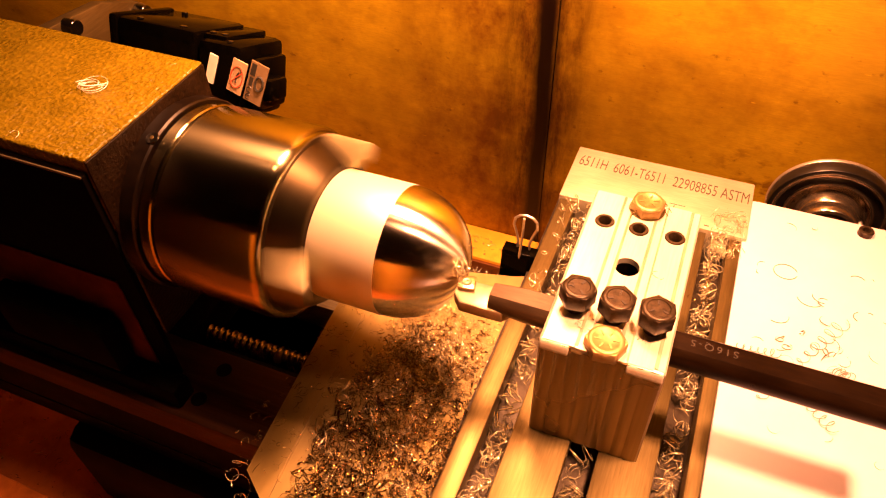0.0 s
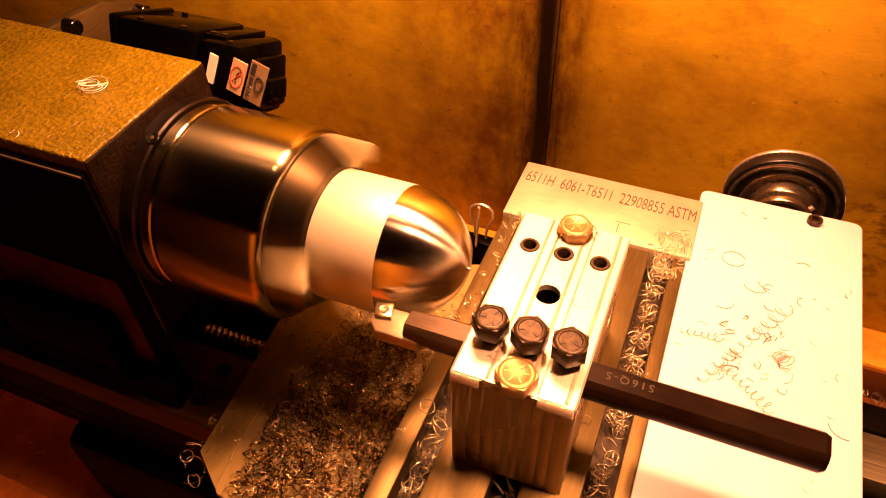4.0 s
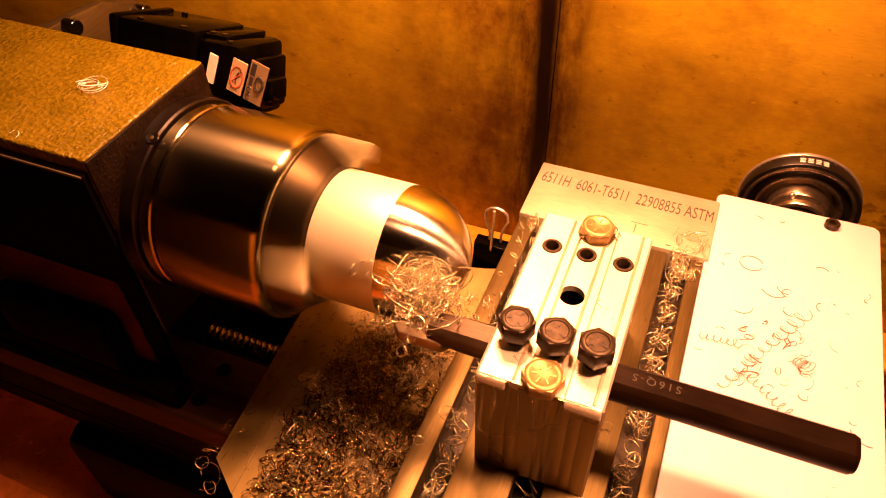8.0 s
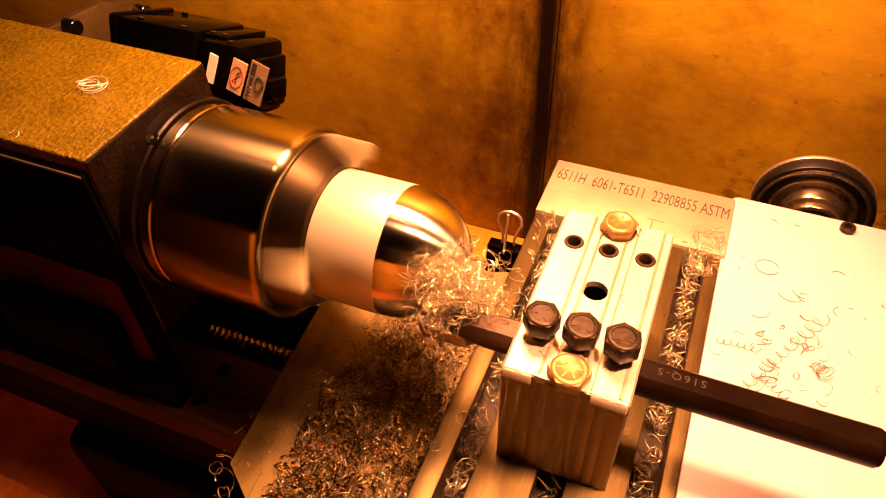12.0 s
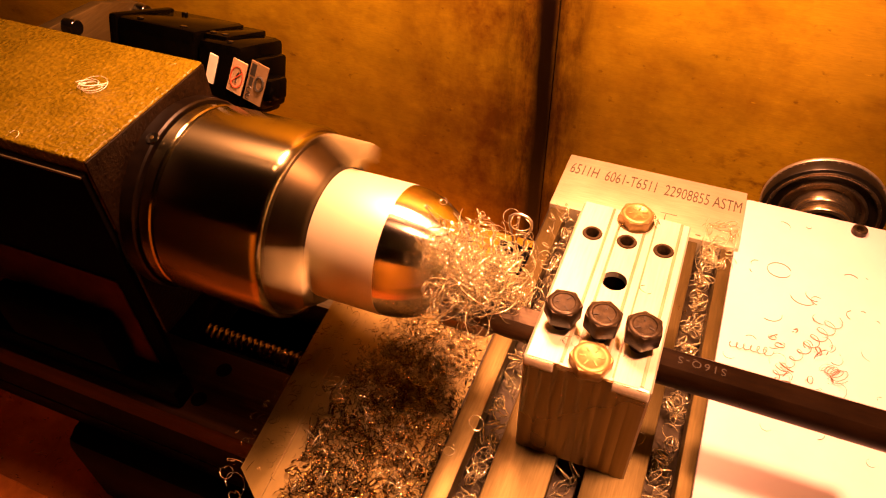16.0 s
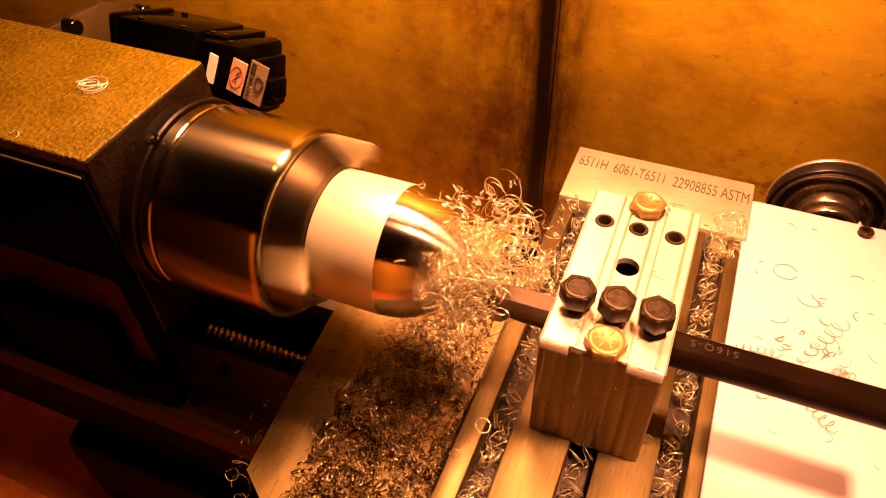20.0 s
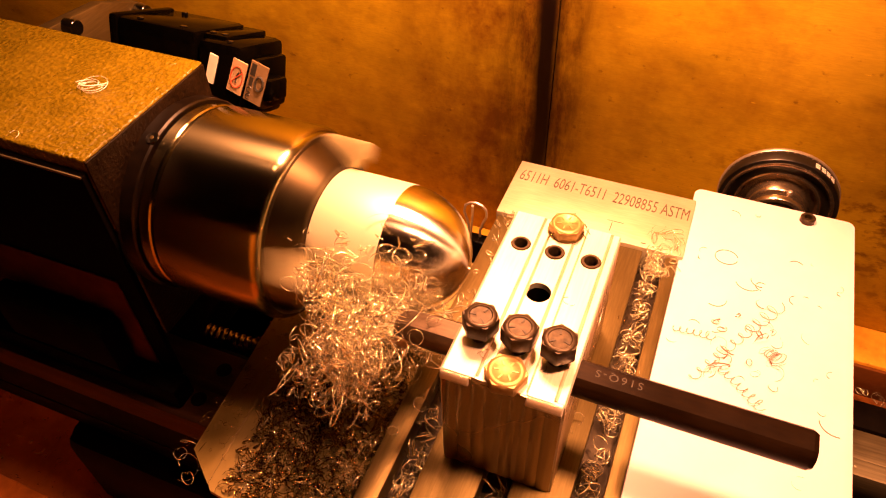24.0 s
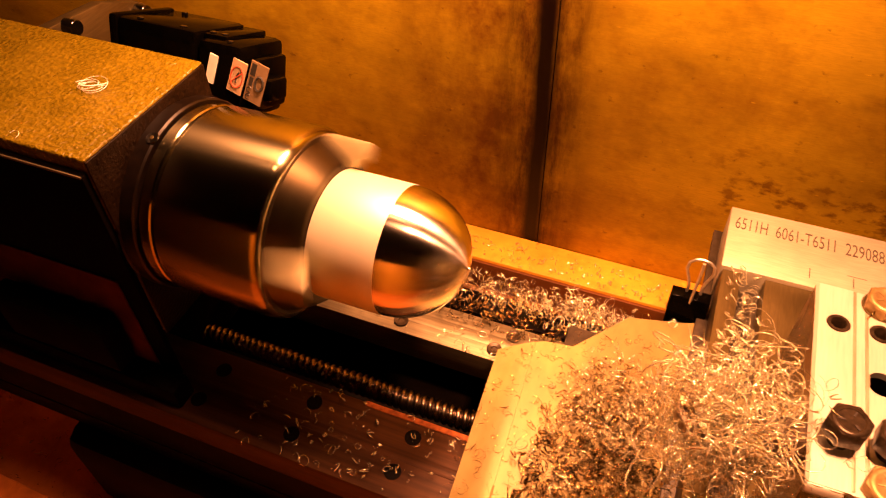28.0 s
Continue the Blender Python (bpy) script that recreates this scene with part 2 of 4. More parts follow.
    "curl_brown": surface("shadow_browned_swarf", (0.10, 0.072, 0.04), (0.24, 0.185, 0.12), 0.1, (0.4, 0.6), 300.0, bump_by=0.0),
    "room": surface("dim_painted_wall", (0.04, 0.026, 0.016), (0.06, 0.042, 0.028), 0.0, (0.7, 0.85), 10.0),
}
OFFSET = {}


# ---- mesh helpers (millimetres) ----
def thing(name, base, label, category, group="", kind=""):
    ob = new(name)
    ob.empty_display_size = 0.01
    ob.location = (base[0] * 0.001, base[1] * 0.001, AX + base[2] * 0.001)
    OFFSET[ob.name] = Vector(base)
    return tagged(ob, label, category, group, kind)


def part(name, bm, material, parent, label="", smooth=40.0):
    """Links a bmesh in lathe millimetres as one mesh object under a thing or a part."""
    off = OFFSET[parent.name]
    bm.transform(Matrix.Scale(0.001, 4) @ Matrix.Translation(-off))
    bmesh.ops.recalc_face_normals(bm, faces=bm.faces)
    me = bpy.data.meshes.new(name)
    bm.to_mesh(me)
    bm.free()
    if smooth:
        for p in me.polygons:
            p.use_smooth = True
        me.set_sharp_from_angle(angle=radians(smooth))
    me.materials.append(MAT[material])
    ob = new(name, me)
    ob.parent = parent
    OFFSET[ob.name] = off
    if label:
        tagged(ob, label)
    return ob


def box(bm, x0, x1, y0, y1, z0, z1, bevel=0.0, seg=2, m=None):
    tmp = bmesh.new()
    bmesh.ops.create_cube(tmp, size=1.0)
    for v in tmp.verts:
        v.co = ((x0 + x1) / 2 + v.co.x * (x1 - x0), (y0 + y1) / 2 + v.co.y * (y1 - y0), (z0 + z1) / 2 + v.co.z * (z1 - z0))
    if bevel:
        bmesh.ops.bevel(tmp, geom=tmp.edges[:], offset=bevel, segments=seg, profile=0.5, affect="EDGES")
    return merge(bm, tmp, m)


def merge(bm, tmp, m=None):
    if m is not None:
        tmp.transform(m)
    me = bpy.data.meshes.new("t")
    tmp.to_mesh(me)
    tmp.free()
    bm.from_mesh(me)
    bpy.data.meshes.remove(me)
    return bm


def prism(bm, outline, z0, z1, bevel=0.0, seg=2, m=None):
    """A flat outline in x and y, extruded from z0 to z1."""
    tmp = bmesh.new()
    lo = [tmp.verts.new((x, y, z0)) for x, y in outline]
    hi = [tmp.verts.new((x, y, z1)) for x, y in outline]
    n = len(outline)
    tmp.faces.new(lo[::-1])
    tmp.faces.new(hi)
    for i in range(n):
        tmp.faces.new((lo[i], lo[(i + 1) % n], hi[(i + 1) % n], hi[i]))
    bmesh.ops.recalc_face_normals(tmp, faces=tmp.faces)
    if bevel:
        bmesh.ops.bevel(tmp, geom=tmp.edges[:], offset=bevel, segments=seg, profile=0.5, affect="EDGES")
    return merge(bm, tmp, m)


AXES = {"x": Matrix(((1, 0, 0), (0, 1, 0), (0, 0, 1))), "y": Matrix(((0, 1, 0), (1, 0, 0), (0, 0, 1))),
        "z": Matrix(((0, 0, 1), (0, 1, 0), (1, 0, 0)))}


def revolve(bm, profile, axis="x", at=(0, 0, 0), seg=96, m=None):
    """A profile of (along, radius) turned about an axis through at."""
    tmp = bmesh.new()
    rings = []
    for a, r in profile:
        if r < 1e-6:
            rings.append([tmp.verts.new((a, 0, 0))])
        else:
            rings.append([tmp.verts.new((a, r * math.cos(2 * math.pi * k / seg), r * math.sin(2 * math.pi * k / seg))) for k in range(seg)])
    for p, q in zip(rings, rings[1:]):
        for k in range(seg):
            j = (k + 1) % seg
            if len(p) == 1 and len(q) == 1:
                break
            f = [p[0], q[j], q[k]] if len(p) == 1 else [p[k], p[j], q[0]] if len(q) == 1 else [p[k], p[j], q[j], q[k]]
            tmp.faces.new(f)
    tmp.transform(Matrix.Translation(at) @ AXES[axis].to_4x4())
    bmesh.ops.recalc_face_normals(tmp, faces=tmp.faces)
    return merge(bm, tmp, m)


def rod(bm, a, b, r, seg=24, cap=0.3):
    """A round rod from a to b with slightly broken edges."""
    a, b = Vector(a), Vector(b)
    n = (b - a).length
    q = (b - a).to_track_quat("X", "Z").to_matrix().to_4x4()
    return revolve(bm, [(0, 0), (0, r - cap), (cap, r), (n - cap, r), (n, r - cap), (n, 0)], "x", (0, 0, 0), seg, Matrix.Translation(a) @ q)


def tube(bm, pts, r, sides=6):
    """A bent wire through points."""
    tmp = bmesh.new()
    pts = [Vector(p) for p in pts]
    rings = []
    for i, p in enumerate(pts):
        d = (pts[min(i + 1, len(pts) - 1)] - pts[max(i - 1, 0)]).normalized()
        u = d.orthogonal().normalized() if not rings else (u - d * u.dot(d)).normalized()
        w = d.cross(u)
        rings.append([tmp.verts.new(p + r * (math.cos(6.2832 * k / sides) * u + math.sin(6.2832 * k / sides) * w)) for k in range(sides)])
    for p, q in zip(rings, rings[1:]):
        for k in range(sides):
            tmp.faces.new((p[k], p[(k + 1) % sides], q[(k + 1) % sides], q[k]))
    tmp.faces.new(rings[0][::-1])
    tmp.faces.new(rings[-1])
    return merge(bm, tmp)


def hexagon(r, turn=0.0):
    return [(r * math.cos(radians(60 * k + turn)), r * math.sin(radians(60 * k + turn))) for k in range(6)]


def carve(ob, cutter):
    """Cuts a bmesh (lathe millimetres) out of a part."""
    cutter.transform(Matrix.Scale(0.001, 4) @ Matrix.Translation(-OFFSET[ob.name]))
    bmesh.ops.recalc_face_normals(cutter, faces=cutter.faces)
    me = bpy.data.meshes.new("cutter")
    cutter.to_mesh(me)
    cutter.free()
    tool = new("cutter", me)
    body = new("body", ob.data)
    mod = body.modifiers.new("cut", "BOOLEAN")
    mod.operation, mod.object, mod.solver = "DIFFERENCE", tool, "EXACT"
    bpy.context.view_layer.update()
    cut = bpy.data.meshes.new_from_object(body.evaluated_get(bpy.context.evaluated_depsgraph_get()))
    cut.name = ob.data.name
    ob.data = cut
    for o in (tool, body):
        bpy.data.objects.remove(o)
    for p in cut.polygons:
        p.use_smooth = True
    cut.set_sharp_from_angle(angle=radians(30))


def curls(rng, centres, size=(1.6, 4.2), turns=(0.5, 1.6), pitch=(0.3, 1.6), wire=0.28, flat=None, steps=14):
    """Swarf: open coils of thin ribbon, each turned at random (or lying flat). Vertices and faces, in millimetres."""
    n = len(centres)
    s = np.linspace(0, 1, steps)
    rad, trn = rng.uniform(*size, n), rng.uniform(*turns, n)
    pit = rng.uniform(*pitch, n) * rad
    grow = rng.uniform(0.6, 1.5, n)
    ang = rng.uniform(0, 6.28, n)[:, None] + s[None] * trn[:, None] * 6.2832
    rr = rad[:, None] * (1 + (grow[:, None] - 1) * s[None])
    path = np.stack([rr * np.cos(ang), rr * np.sin(ang), (s[None] - 0.5) * (pit * trn)[:, None]], -1)
    tan = np.gradient(path, axis=1)
    tan /= np.linalg.norm(tan, axis=-1, keepdims=True) + 1e-9
    rad_dir = np.stack([np.cos(ang), np.sin(ang), 0 * ang], -1)
    side = np.cross(tan, rad_dir)
    w = wire * rng.uniform(0.6, 1.5, n)[:, None, None]
    taper = (0.35 + 0.65 * np.sin(np.pi * np.clip(s, 0.04, 0.96)) ** 0.4)[None, :, None]
    prof = [(-1.5, 0.0), (0.0, 0.45), (1.5, 0.0), (0.0, -0.45)]
    ring = np.stack([path + w * taper * (a * side + b * rad_dir) for a, b in prof], 2)
    q = rng.normal(size=(n, 4))
    if flat is not None:
        q[:, 1:3] *= flat
    q /= np.linalg.norm(q, axis=1, keepdims=True)
    a, b, c, d = q.T
    rot = np.stack([1 - 2 * (c * c + d * d), 2 * (b * c - d * a), 2 * (b * d + c * a), 2 * (b * c + d * a), 1 - 2 * (b * b + d * d), 2 * (c * d - b * a),
                    2 * (b * d - c * a), 2 * (c * d + b * a), 1 - 2 * (b * b + c * c)], -1).reshape(n, 3, 3)
    pts = np.einsum("nij,nskj->nski", rot, ring) + np.asarray(centres)[:, None, None, :]
    base = (np.arange(n) * steps * 4)[:, None, None]
    i = np.arange(steps - 1)[None, :, None] * 4
    k = np.arange(4)[None, None, :]
    j = (k + 1) % 4
    faces = np.stack([base + i + k, base + i + j, base + i + 4 + j, base + i + 4 + k], -1).reshape(-1, 4)
    return pts.reshape(-1, 3), faces


def swarf(name, pieces, material, parent, label=""):
    """Joins curls into one mesh part (pieces: pairs of vertices and faces)."""
    vs, fs, n = [], [], 0
    for v, f in pieces:
        vs.append(v)
        fs.append(f + n)
        n += len(v)
    v = (np.concatenate(vs) - np.array(OFFSET[parent.name])) * 0.001
    me = bpy.data.meshes.new(name)
    me.from_pydata(v.tolist(), [], np.concatenate(fs).tolist())
    me.materials.append(MAT[material])
    for p in me.polygons:
        p.use_smooth = True
    ob = new(name, me)
    ob.parent = parent
    OFFSET[ob.name] = OFFSET[parent.name]
    if label:
        tagged(ob, label)
    return ob


def writing(name, text, size, parent, material, m, spacing=1.0, depth=0.05):
    """Raised or inked letters, as a mesh, at the pose m (millimetres)."""
    cu = bpy.data.curves.new(name, "FONT")
    cu.body, cu.size, cu.extrude, cu.space_character, cu.resolution_u = text, size, depth, spacing, 3
    tmp = bpy.data.objects.new("t", cu)
    me = bpy.data.meshes.new_from_object(tmp)
    bpy.data.objects.remove(tmp)
    bpy.data.curves.remove(cu)
    bm = bmesh.new()
    bm.from_mesh(me)
    bpy.data.meshes.remove(me)
    bm.transform(m)
    return part(name, bm, material, parent, smooth=0)


# ---- the setting ----
def setting():
    wall = thing("wall_back", (-30, 251, BENCH), "varnished plywood wall in two stained sheets", "wall", kind="structure")
    bm = bmesh.new()
    box(bm, -1400, 1500, 262, 280, BENCH, 1500)
    part("backing", bm, "room", wall, smooth=0)
    for x0, x1 in ((-1300, -25.9), (-25.4, 1300)):
        bm = bmesh.new()
        box(bm, x0, x1, 250, 262, BENCH, 1000, 0.8)
        part("plywood_sheet", bm, "ply", wall)
    for name, dims in (("wall_left", (-1420, -1400, -1300, 280)), ("wall_right", (1500, 1520, -1300, 280)), ("wall_front", (-1400, 1500, -1320, -1300))):
        w = thing(name, (dims[0], dims[2], -1000), "dim painted workshop wall", "wall", kind="structure")
        bm = bmesh.new()
        box(bm, *dims, -1000, 1500)
        part("wall_face", bm, "room", w, smooth=0)
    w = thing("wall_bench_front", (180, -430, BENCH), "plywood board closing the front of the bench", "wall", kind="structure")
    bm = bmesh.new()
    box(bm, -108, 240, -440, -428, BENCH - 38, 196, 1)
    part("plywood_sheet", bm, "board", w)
    c = thing("ceiling", (0, 0, 1500), "dark boarded workshop ceiling", "ceiling", kind="structure")
    bm = bmesh.new()
    box(bm, -1420, 1520, -1320, 280, 1500, 1520)
    part("boards", bm, "ceiling", c, smooth=0)
    f = thing("floor", (0, 0, -1020), "dark workshop floor below the bench", "floor", kind="structure")
    bm = bmesh.new()
    box(bm, -1420, 1520, -1320, 280, -1020, -1000)
    part("slab", bm, "ceiling", f, smooth=0)
    bench = thing("workbench_top", (0, 0, BENCH), "oily reddish wooden bench top strewn with swarf", "workbench", kind="structure")
    y = -470.0
    while y < 250:
        # planks behind the bed and front left: shade and dark reflections set by colour
        runs = ((-1200, -206, "shaded_wood"), (-204.6, 1300, "bench")) if y < -200 else ((-1200, 1300, "bench" if y < 60 else "shaded_wood"),)
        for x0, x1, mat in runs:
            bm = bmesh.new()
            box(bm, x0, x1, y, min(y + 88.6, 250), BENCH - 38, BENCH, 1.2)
            part("plank", bm, mat, bench, "plank darkened to stand for shade" if mat == "shaded_wood" else "")
        y += 90
    rail = thing("wooden_rail", (0, 230, BENCH), "pale pine rail along the foot of the plywood wall", "rail")
    bm = bmesh.new()
    box(bm, -900, 1100, 211, 249.6, BENCH, -224, 1.5)
    part("board", bm, "pine", rail)
    # dark strip added over the rail's front, standing for its shade
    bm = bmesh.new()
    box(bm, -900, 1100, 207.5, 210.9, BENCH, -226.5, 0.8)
    part("rail_shade", bm, "shaded_wood", rail, "added dark strip for the shade on the rail's front face")


def bed():
    t = thing("lathe_bed", (60, -10, BENCH), "ground steel lathe bed with near-black casting", "lathe bed")
    # the front way gets its shade by colour; the rear way stays bright
    for y0, y1, name, mat in ((26, 55, "rear_way", "way"), (-75, -27, "front_way", "shaded_way")):
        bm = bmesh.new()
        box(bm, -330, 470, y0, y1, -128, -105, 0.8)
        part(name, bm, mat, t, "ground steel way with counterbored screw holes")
    for y0, y1, mat in ((36, 44, "way"), (-54, -48, "shaded_way")):
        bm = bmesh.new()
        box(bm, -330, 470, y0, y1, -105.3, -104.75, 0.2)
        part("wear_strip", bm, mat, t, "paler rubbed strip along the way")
    # trough, webs and base share one near-black colour
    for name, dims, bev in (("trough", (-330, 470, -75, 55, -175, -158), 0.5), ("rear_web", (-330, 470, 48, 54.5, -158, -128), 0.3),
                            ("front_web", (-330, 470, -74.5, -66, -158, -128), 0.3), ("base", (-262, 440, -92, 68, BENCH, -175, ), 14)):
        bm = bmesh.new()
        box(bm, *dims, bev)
        part(name, bm, "trough", t, "near-black casting")
    bm = bmesh.new()
    box(bm, -330, 470, 56, 76, -150, -104, 4)
    part("way_cover", bm, "black_paint", t, "black folded way cover along the back of the bed")
    bm = bmesh.new()
    box(bm, -52, 470, -30, -26.6, -106, -104.2, 0.4)
    part("edge_strip", bm, "rust", t, "rust-red strip along the inner edge of the front way")
    # black block added where the leadscrew runs into shadow
    bm = bmesh.new()
    box(bm, -212, -177, -26, 25, -130, -106, 1.5)
    part("screw_shade_block", bm, "black_paint", t, "added black block hiding the shaded end of the leadscrew")
    for k in range(12):
        for y in (-38.5, -61):
            x = -18 + (k - 4) * 62 + (0 if y > -50 else -2)
            # flat black disc standing for the shade in a counterbore
            bm = bmesh.new()
            revolve(bm, [(-104.6, 0), (-104.6, 4.6), (-105.4, 4.8)], "z", (0, 0, 0), 24, Matrix.Translation((x, y, 0)))
            part("screw_hole", bm, "hole", t)
        for x, y in ((12 + (k - 4) * 62, 47.5), (4 + (k - 4) * 62, 34.0)):
            bm = bmesh.new()
            revolve(bm, [(-104.2, 0), (-104.2, 1.6), (-103.6, 2), (-103.2, 4), (-103.6, 4.6), (-105, 4.6)], "z", (0, 0, 0), 20, Matrix.Translation((x, y, 0)))
            part("cap_screw", bm, "oxide", t)
    return t


def leadscrew():
    t = thing("leadscrew", (60, -10, -119), "bright rolled ballscrew between the bed ways", "leadscrew")
    tmp = bmesh.new()
    seg, pitch, x0, x1 = 14, 4.4, -190.0, 430.0
    n = int((x1 - x0) / pitch * 12)
    prev = None
    for i in range(n + 1):
        x = x0 + (x1 - x0) * i / n
        ring = []
        for k in range(seg):
            a = 2 * math.pi * k / seg
            p = ((x - x0) / pitch - k / seg) % 1.0
            r = 6.8 - 1.5 * math.exp(-((p - 0.5) / 0.2) ** 2)
            ring.append(tmp.verts.new((x, -10 + r * math.cos(a), -119 + r * math.sin(a))))
        if prev:
            for k in range(seg):
                tmp.faces.new((prev[k], prev[(k + 1) % seg], ring[(k + 1) % seg], ring[k]))
        prev = ring
    part("thread", tmp, "screw", t)
    bm = bmesh.new()
    rod(bm, (428, -10, -119), (468, -10, -119), 6)
    part("journal", bm, "screw", t)
    return t


def headstock():
    t = thing("headstock", (-290, -6, -105), "olive hammered-paint lathe headstock with dark front cover", "headstock")
    bm = bmesh.new()
    box(bm, -470, -160, -50, 37, -62, 58, 1.2, 3)
    part("casting", bm, "hammer", t, "olive hammer-finish casting")
    # thin plate added over the casting's end to darken it like shade
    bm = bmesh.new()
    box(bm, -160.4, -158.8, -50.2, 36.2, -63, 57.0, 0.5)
    part("end_shade", bm, "shaded_brown", t, "brown end face behind the chuck, its shade painted in")
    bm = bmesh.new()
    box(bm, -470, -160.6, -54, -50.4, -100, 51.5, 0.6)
    part("front_cover", bm, "black_paint", t, "black front cover plate with a highlight strip along its edge")
    # bright steel strip that draws the highlight on the cover's upper edge
    bm = bmesh.new()
    box(bm, -470, -160.8, -54.6, -53.6, 50.6, 51.8, 0.25)
    part("edge_highlight", bm, "way", t)
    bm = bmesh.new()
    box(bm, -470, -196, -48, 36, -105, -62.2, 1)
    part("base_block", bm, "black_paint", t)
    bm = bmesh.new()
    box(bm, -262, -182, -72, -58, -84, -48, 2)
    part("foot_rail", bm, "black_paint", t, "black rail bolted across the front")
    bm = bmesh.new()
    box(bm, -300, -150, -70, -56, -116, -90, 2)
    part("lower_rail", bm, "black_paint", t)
    bm = bmesh.new()
    box(bm, -275, -172, -55.5, -54, -98, -20, 0.8)
    part("access_panel", bm, "brown_panel", t, "dull brown access panel")
    bm = bmesh.new()
    rod(bm, (-216, -54, -55), (-216, -58, -55), 4.5, 16)
    part("panel_knob", bm, "oxide", t)
    bm = bmesh.new()
    revolve(bm, [(-161, 40), (-161, 52.6), (-159.4, 52.6), (-158.8, 51.6), (-151.5, 51.6), (-150.6, 50.8), (-150.4, 47), (-150.4, 20)], "x", (0, 0, 0), 96)
    flange = part("spindle_flange", bm, "flange_black", t, "dark oily flange round the spindle nose")
    away = Vector((0, -16.8, 49.2)).normalized()
    for r0, r1, name, mat in ((51.2, 52.2, "grub_screw", "gloss_black"), (51.9, 52.4, "socket", "slide")):
        bm = bmesh.new()
        rod(bm, Vector((-152.6, 0, 0)) + away * r0, Vector((-152.6, 0, 0)) + away * r1, 3.4 if name != "socket" else 1.2, 16)
        part(name, bm, mat, flange)
    return t


def chuck():
    t = thing("lathe_chuck", (-110, 0, 0), "spinning turned-steel lathe chuck with pale jaws", "chuck")
    bm = bmesh.new()
    revolve(bm, [(-150, 0), (-150, 48.4), (-149.2, 49.4), (-143.4, 49.8), (-142.6, 49.2), (-142.4, 46), (-141, 46)], "x", seg=128)
    part("backplate", bm, "chuck", t, "turned backplate ring")
    bm = bmesh.new()
    revolve(bm, [(-141.6, 0), (-141.6, 48.2), (-140.6, 49.6), (-139.6, 50), (-110, 50), (-89, 50), (-87.2, 49.7), (-85.6, 48.9), (-84.6, 47.8), (-84.2, 46.6), (-84.2, 20), (-83, 0)], "x", seg=128)
    part("body", bm, "chuck", t, "turned steel body")
    bm = bmesh.new()
    revolve(bm, [(-84.3, 12), (-84.3, 46.4), (-83.8, 46.2), (-83.6, 45.6), (-83.6, 30), (-84.2, 29), (-84.2, 12)], "x", seg=128)
    part("face", bm, "dark_turned", t, "brown oily front face")
    bm = bmesh.new()
    revolve(bm, [(-83.7, 44.5), (-82.6, 44.0), (-76, 40.5), (-71.2, 37.2), (-70.5, 36.2), (-70.3, 35), (-70.3, 0)], "x", seg=128)
    part("nose", bm, "dark_turned", t, "brown turned nose behind the work")
    for a in (49, 169, 289):
        rot = Matrix.Rotation(radians(a), 4, "X")
        bm = bmesh.new()
        prism(bm, [(33.6, -84.0), (47.4, -84.0), (47.2, -62.2), (40, -61.6), (38, -65.6), (33.6, -66.2)], -6.0, 6.0, 0.8, 2, rot @ Matrix(((0, 1, 0, 0), (1, 0, 0, 0), (0, 0, 1, 0), (0, 0, 0, 1))))
        part("jaw", bm, "jaw", t, "pale ground steel jaw")
    for a in (100, 280):
        rot = Matrix.Rotation(radians(a), 4, "X")
        bm = bmesh.new()
        revolve(bm, [(49.2, 0), (49.2, 3.2), (50.1, 4.4), (49.0, 4.6)], "z", (-106, 0, 0), 16, rot @ Matrix.Translation((0, 0, 0)))
        part("key_socket", bm, "hole", t)
    return t


def workpiece():
    t = thing("turned_workpiece", (-50, 0, 0), "aluminium bar turned to a bright polished dome, gripped in the chuck", "workpiece")
    bm = bmesh.new()
    revolve(bm, [(-69.9, 0), (-69.9, 32.6), (-69.4, 33), (-35.4, 33), (-35, 32.9), (-35, 31)], "x", seg=128)
    part("shank", bm, "matte_alu", t, "matt turned aluminium shank")
    prof = [(-35.0, 32.7)]
    for k in range(1, 48):
        a = radians(90 - 90 * k / 48)
        prof.append((-35.0 + 35.0 * math.cos(a), 32.7 * math.sin(a) ** 1.0))
    prof[-1] = (-0.05, 1.3)
    bm = bmesh.new()
    revolve(bm, [(-35.0, 31.0)] + prof + [(0.8, 1.1), (1.0, 0.8), (1.0, 0)], "x", seg=128)
    part("dome", bm, "dome", t, "mirror-bright turned dome with a small centre nib")
    return t


def servo():
    """The motor leans back about x; it is laid out upright (y 0: front, z 0: top) and then tilted about its upper front edge."""
    t = thing("servo_motor", (-200, 90, 20), "black servo motor with warning labels on a grey plate", "motor")
    tilt = Matrix.Translation((0, 72, 46)) @ Matrix.Rotation(radians(-22), 4, "X")
    for name, dims, bev in (("housing", (-250, -194, 0, 50, -46, 4), 3), ("encoder_housing", (-193.4, -163.5, 0.6, 46, -44, 0.5), 4), ("cap_ridge", (-194, -178, 8, 48, -2, 2.6), 1.2),
                            ("connector", (-163.5, -157.5, 5, 40, -38, -7), 2.5), ("cable_gland", (-157.5, -148, 8, 26, -30, -17), 2), ("flange", (-255, -249, -1, 51, -48, 5), 2)):
        bm = bmesh.new()
        box(bm, *dims, bev, 2, tilt)
        part(name, bm, "servo_black", t)
    for x, y, z in ((-236, 5, 4), (-236, 44, 4), (-205, 5, 4), (-190, 12, 2.6), (-182, 12, 2.6), (-174, 6, 0.5)):
        bm = bmesh.new()
        rod(bm, tilt @ Vector((x, y, z - 1)), tilt @ Vector((x, y, z + 0.9)), 2.0, 14)
        part("cap_screw", bm, "gloss_black", t)
    bm = bmesh.new()
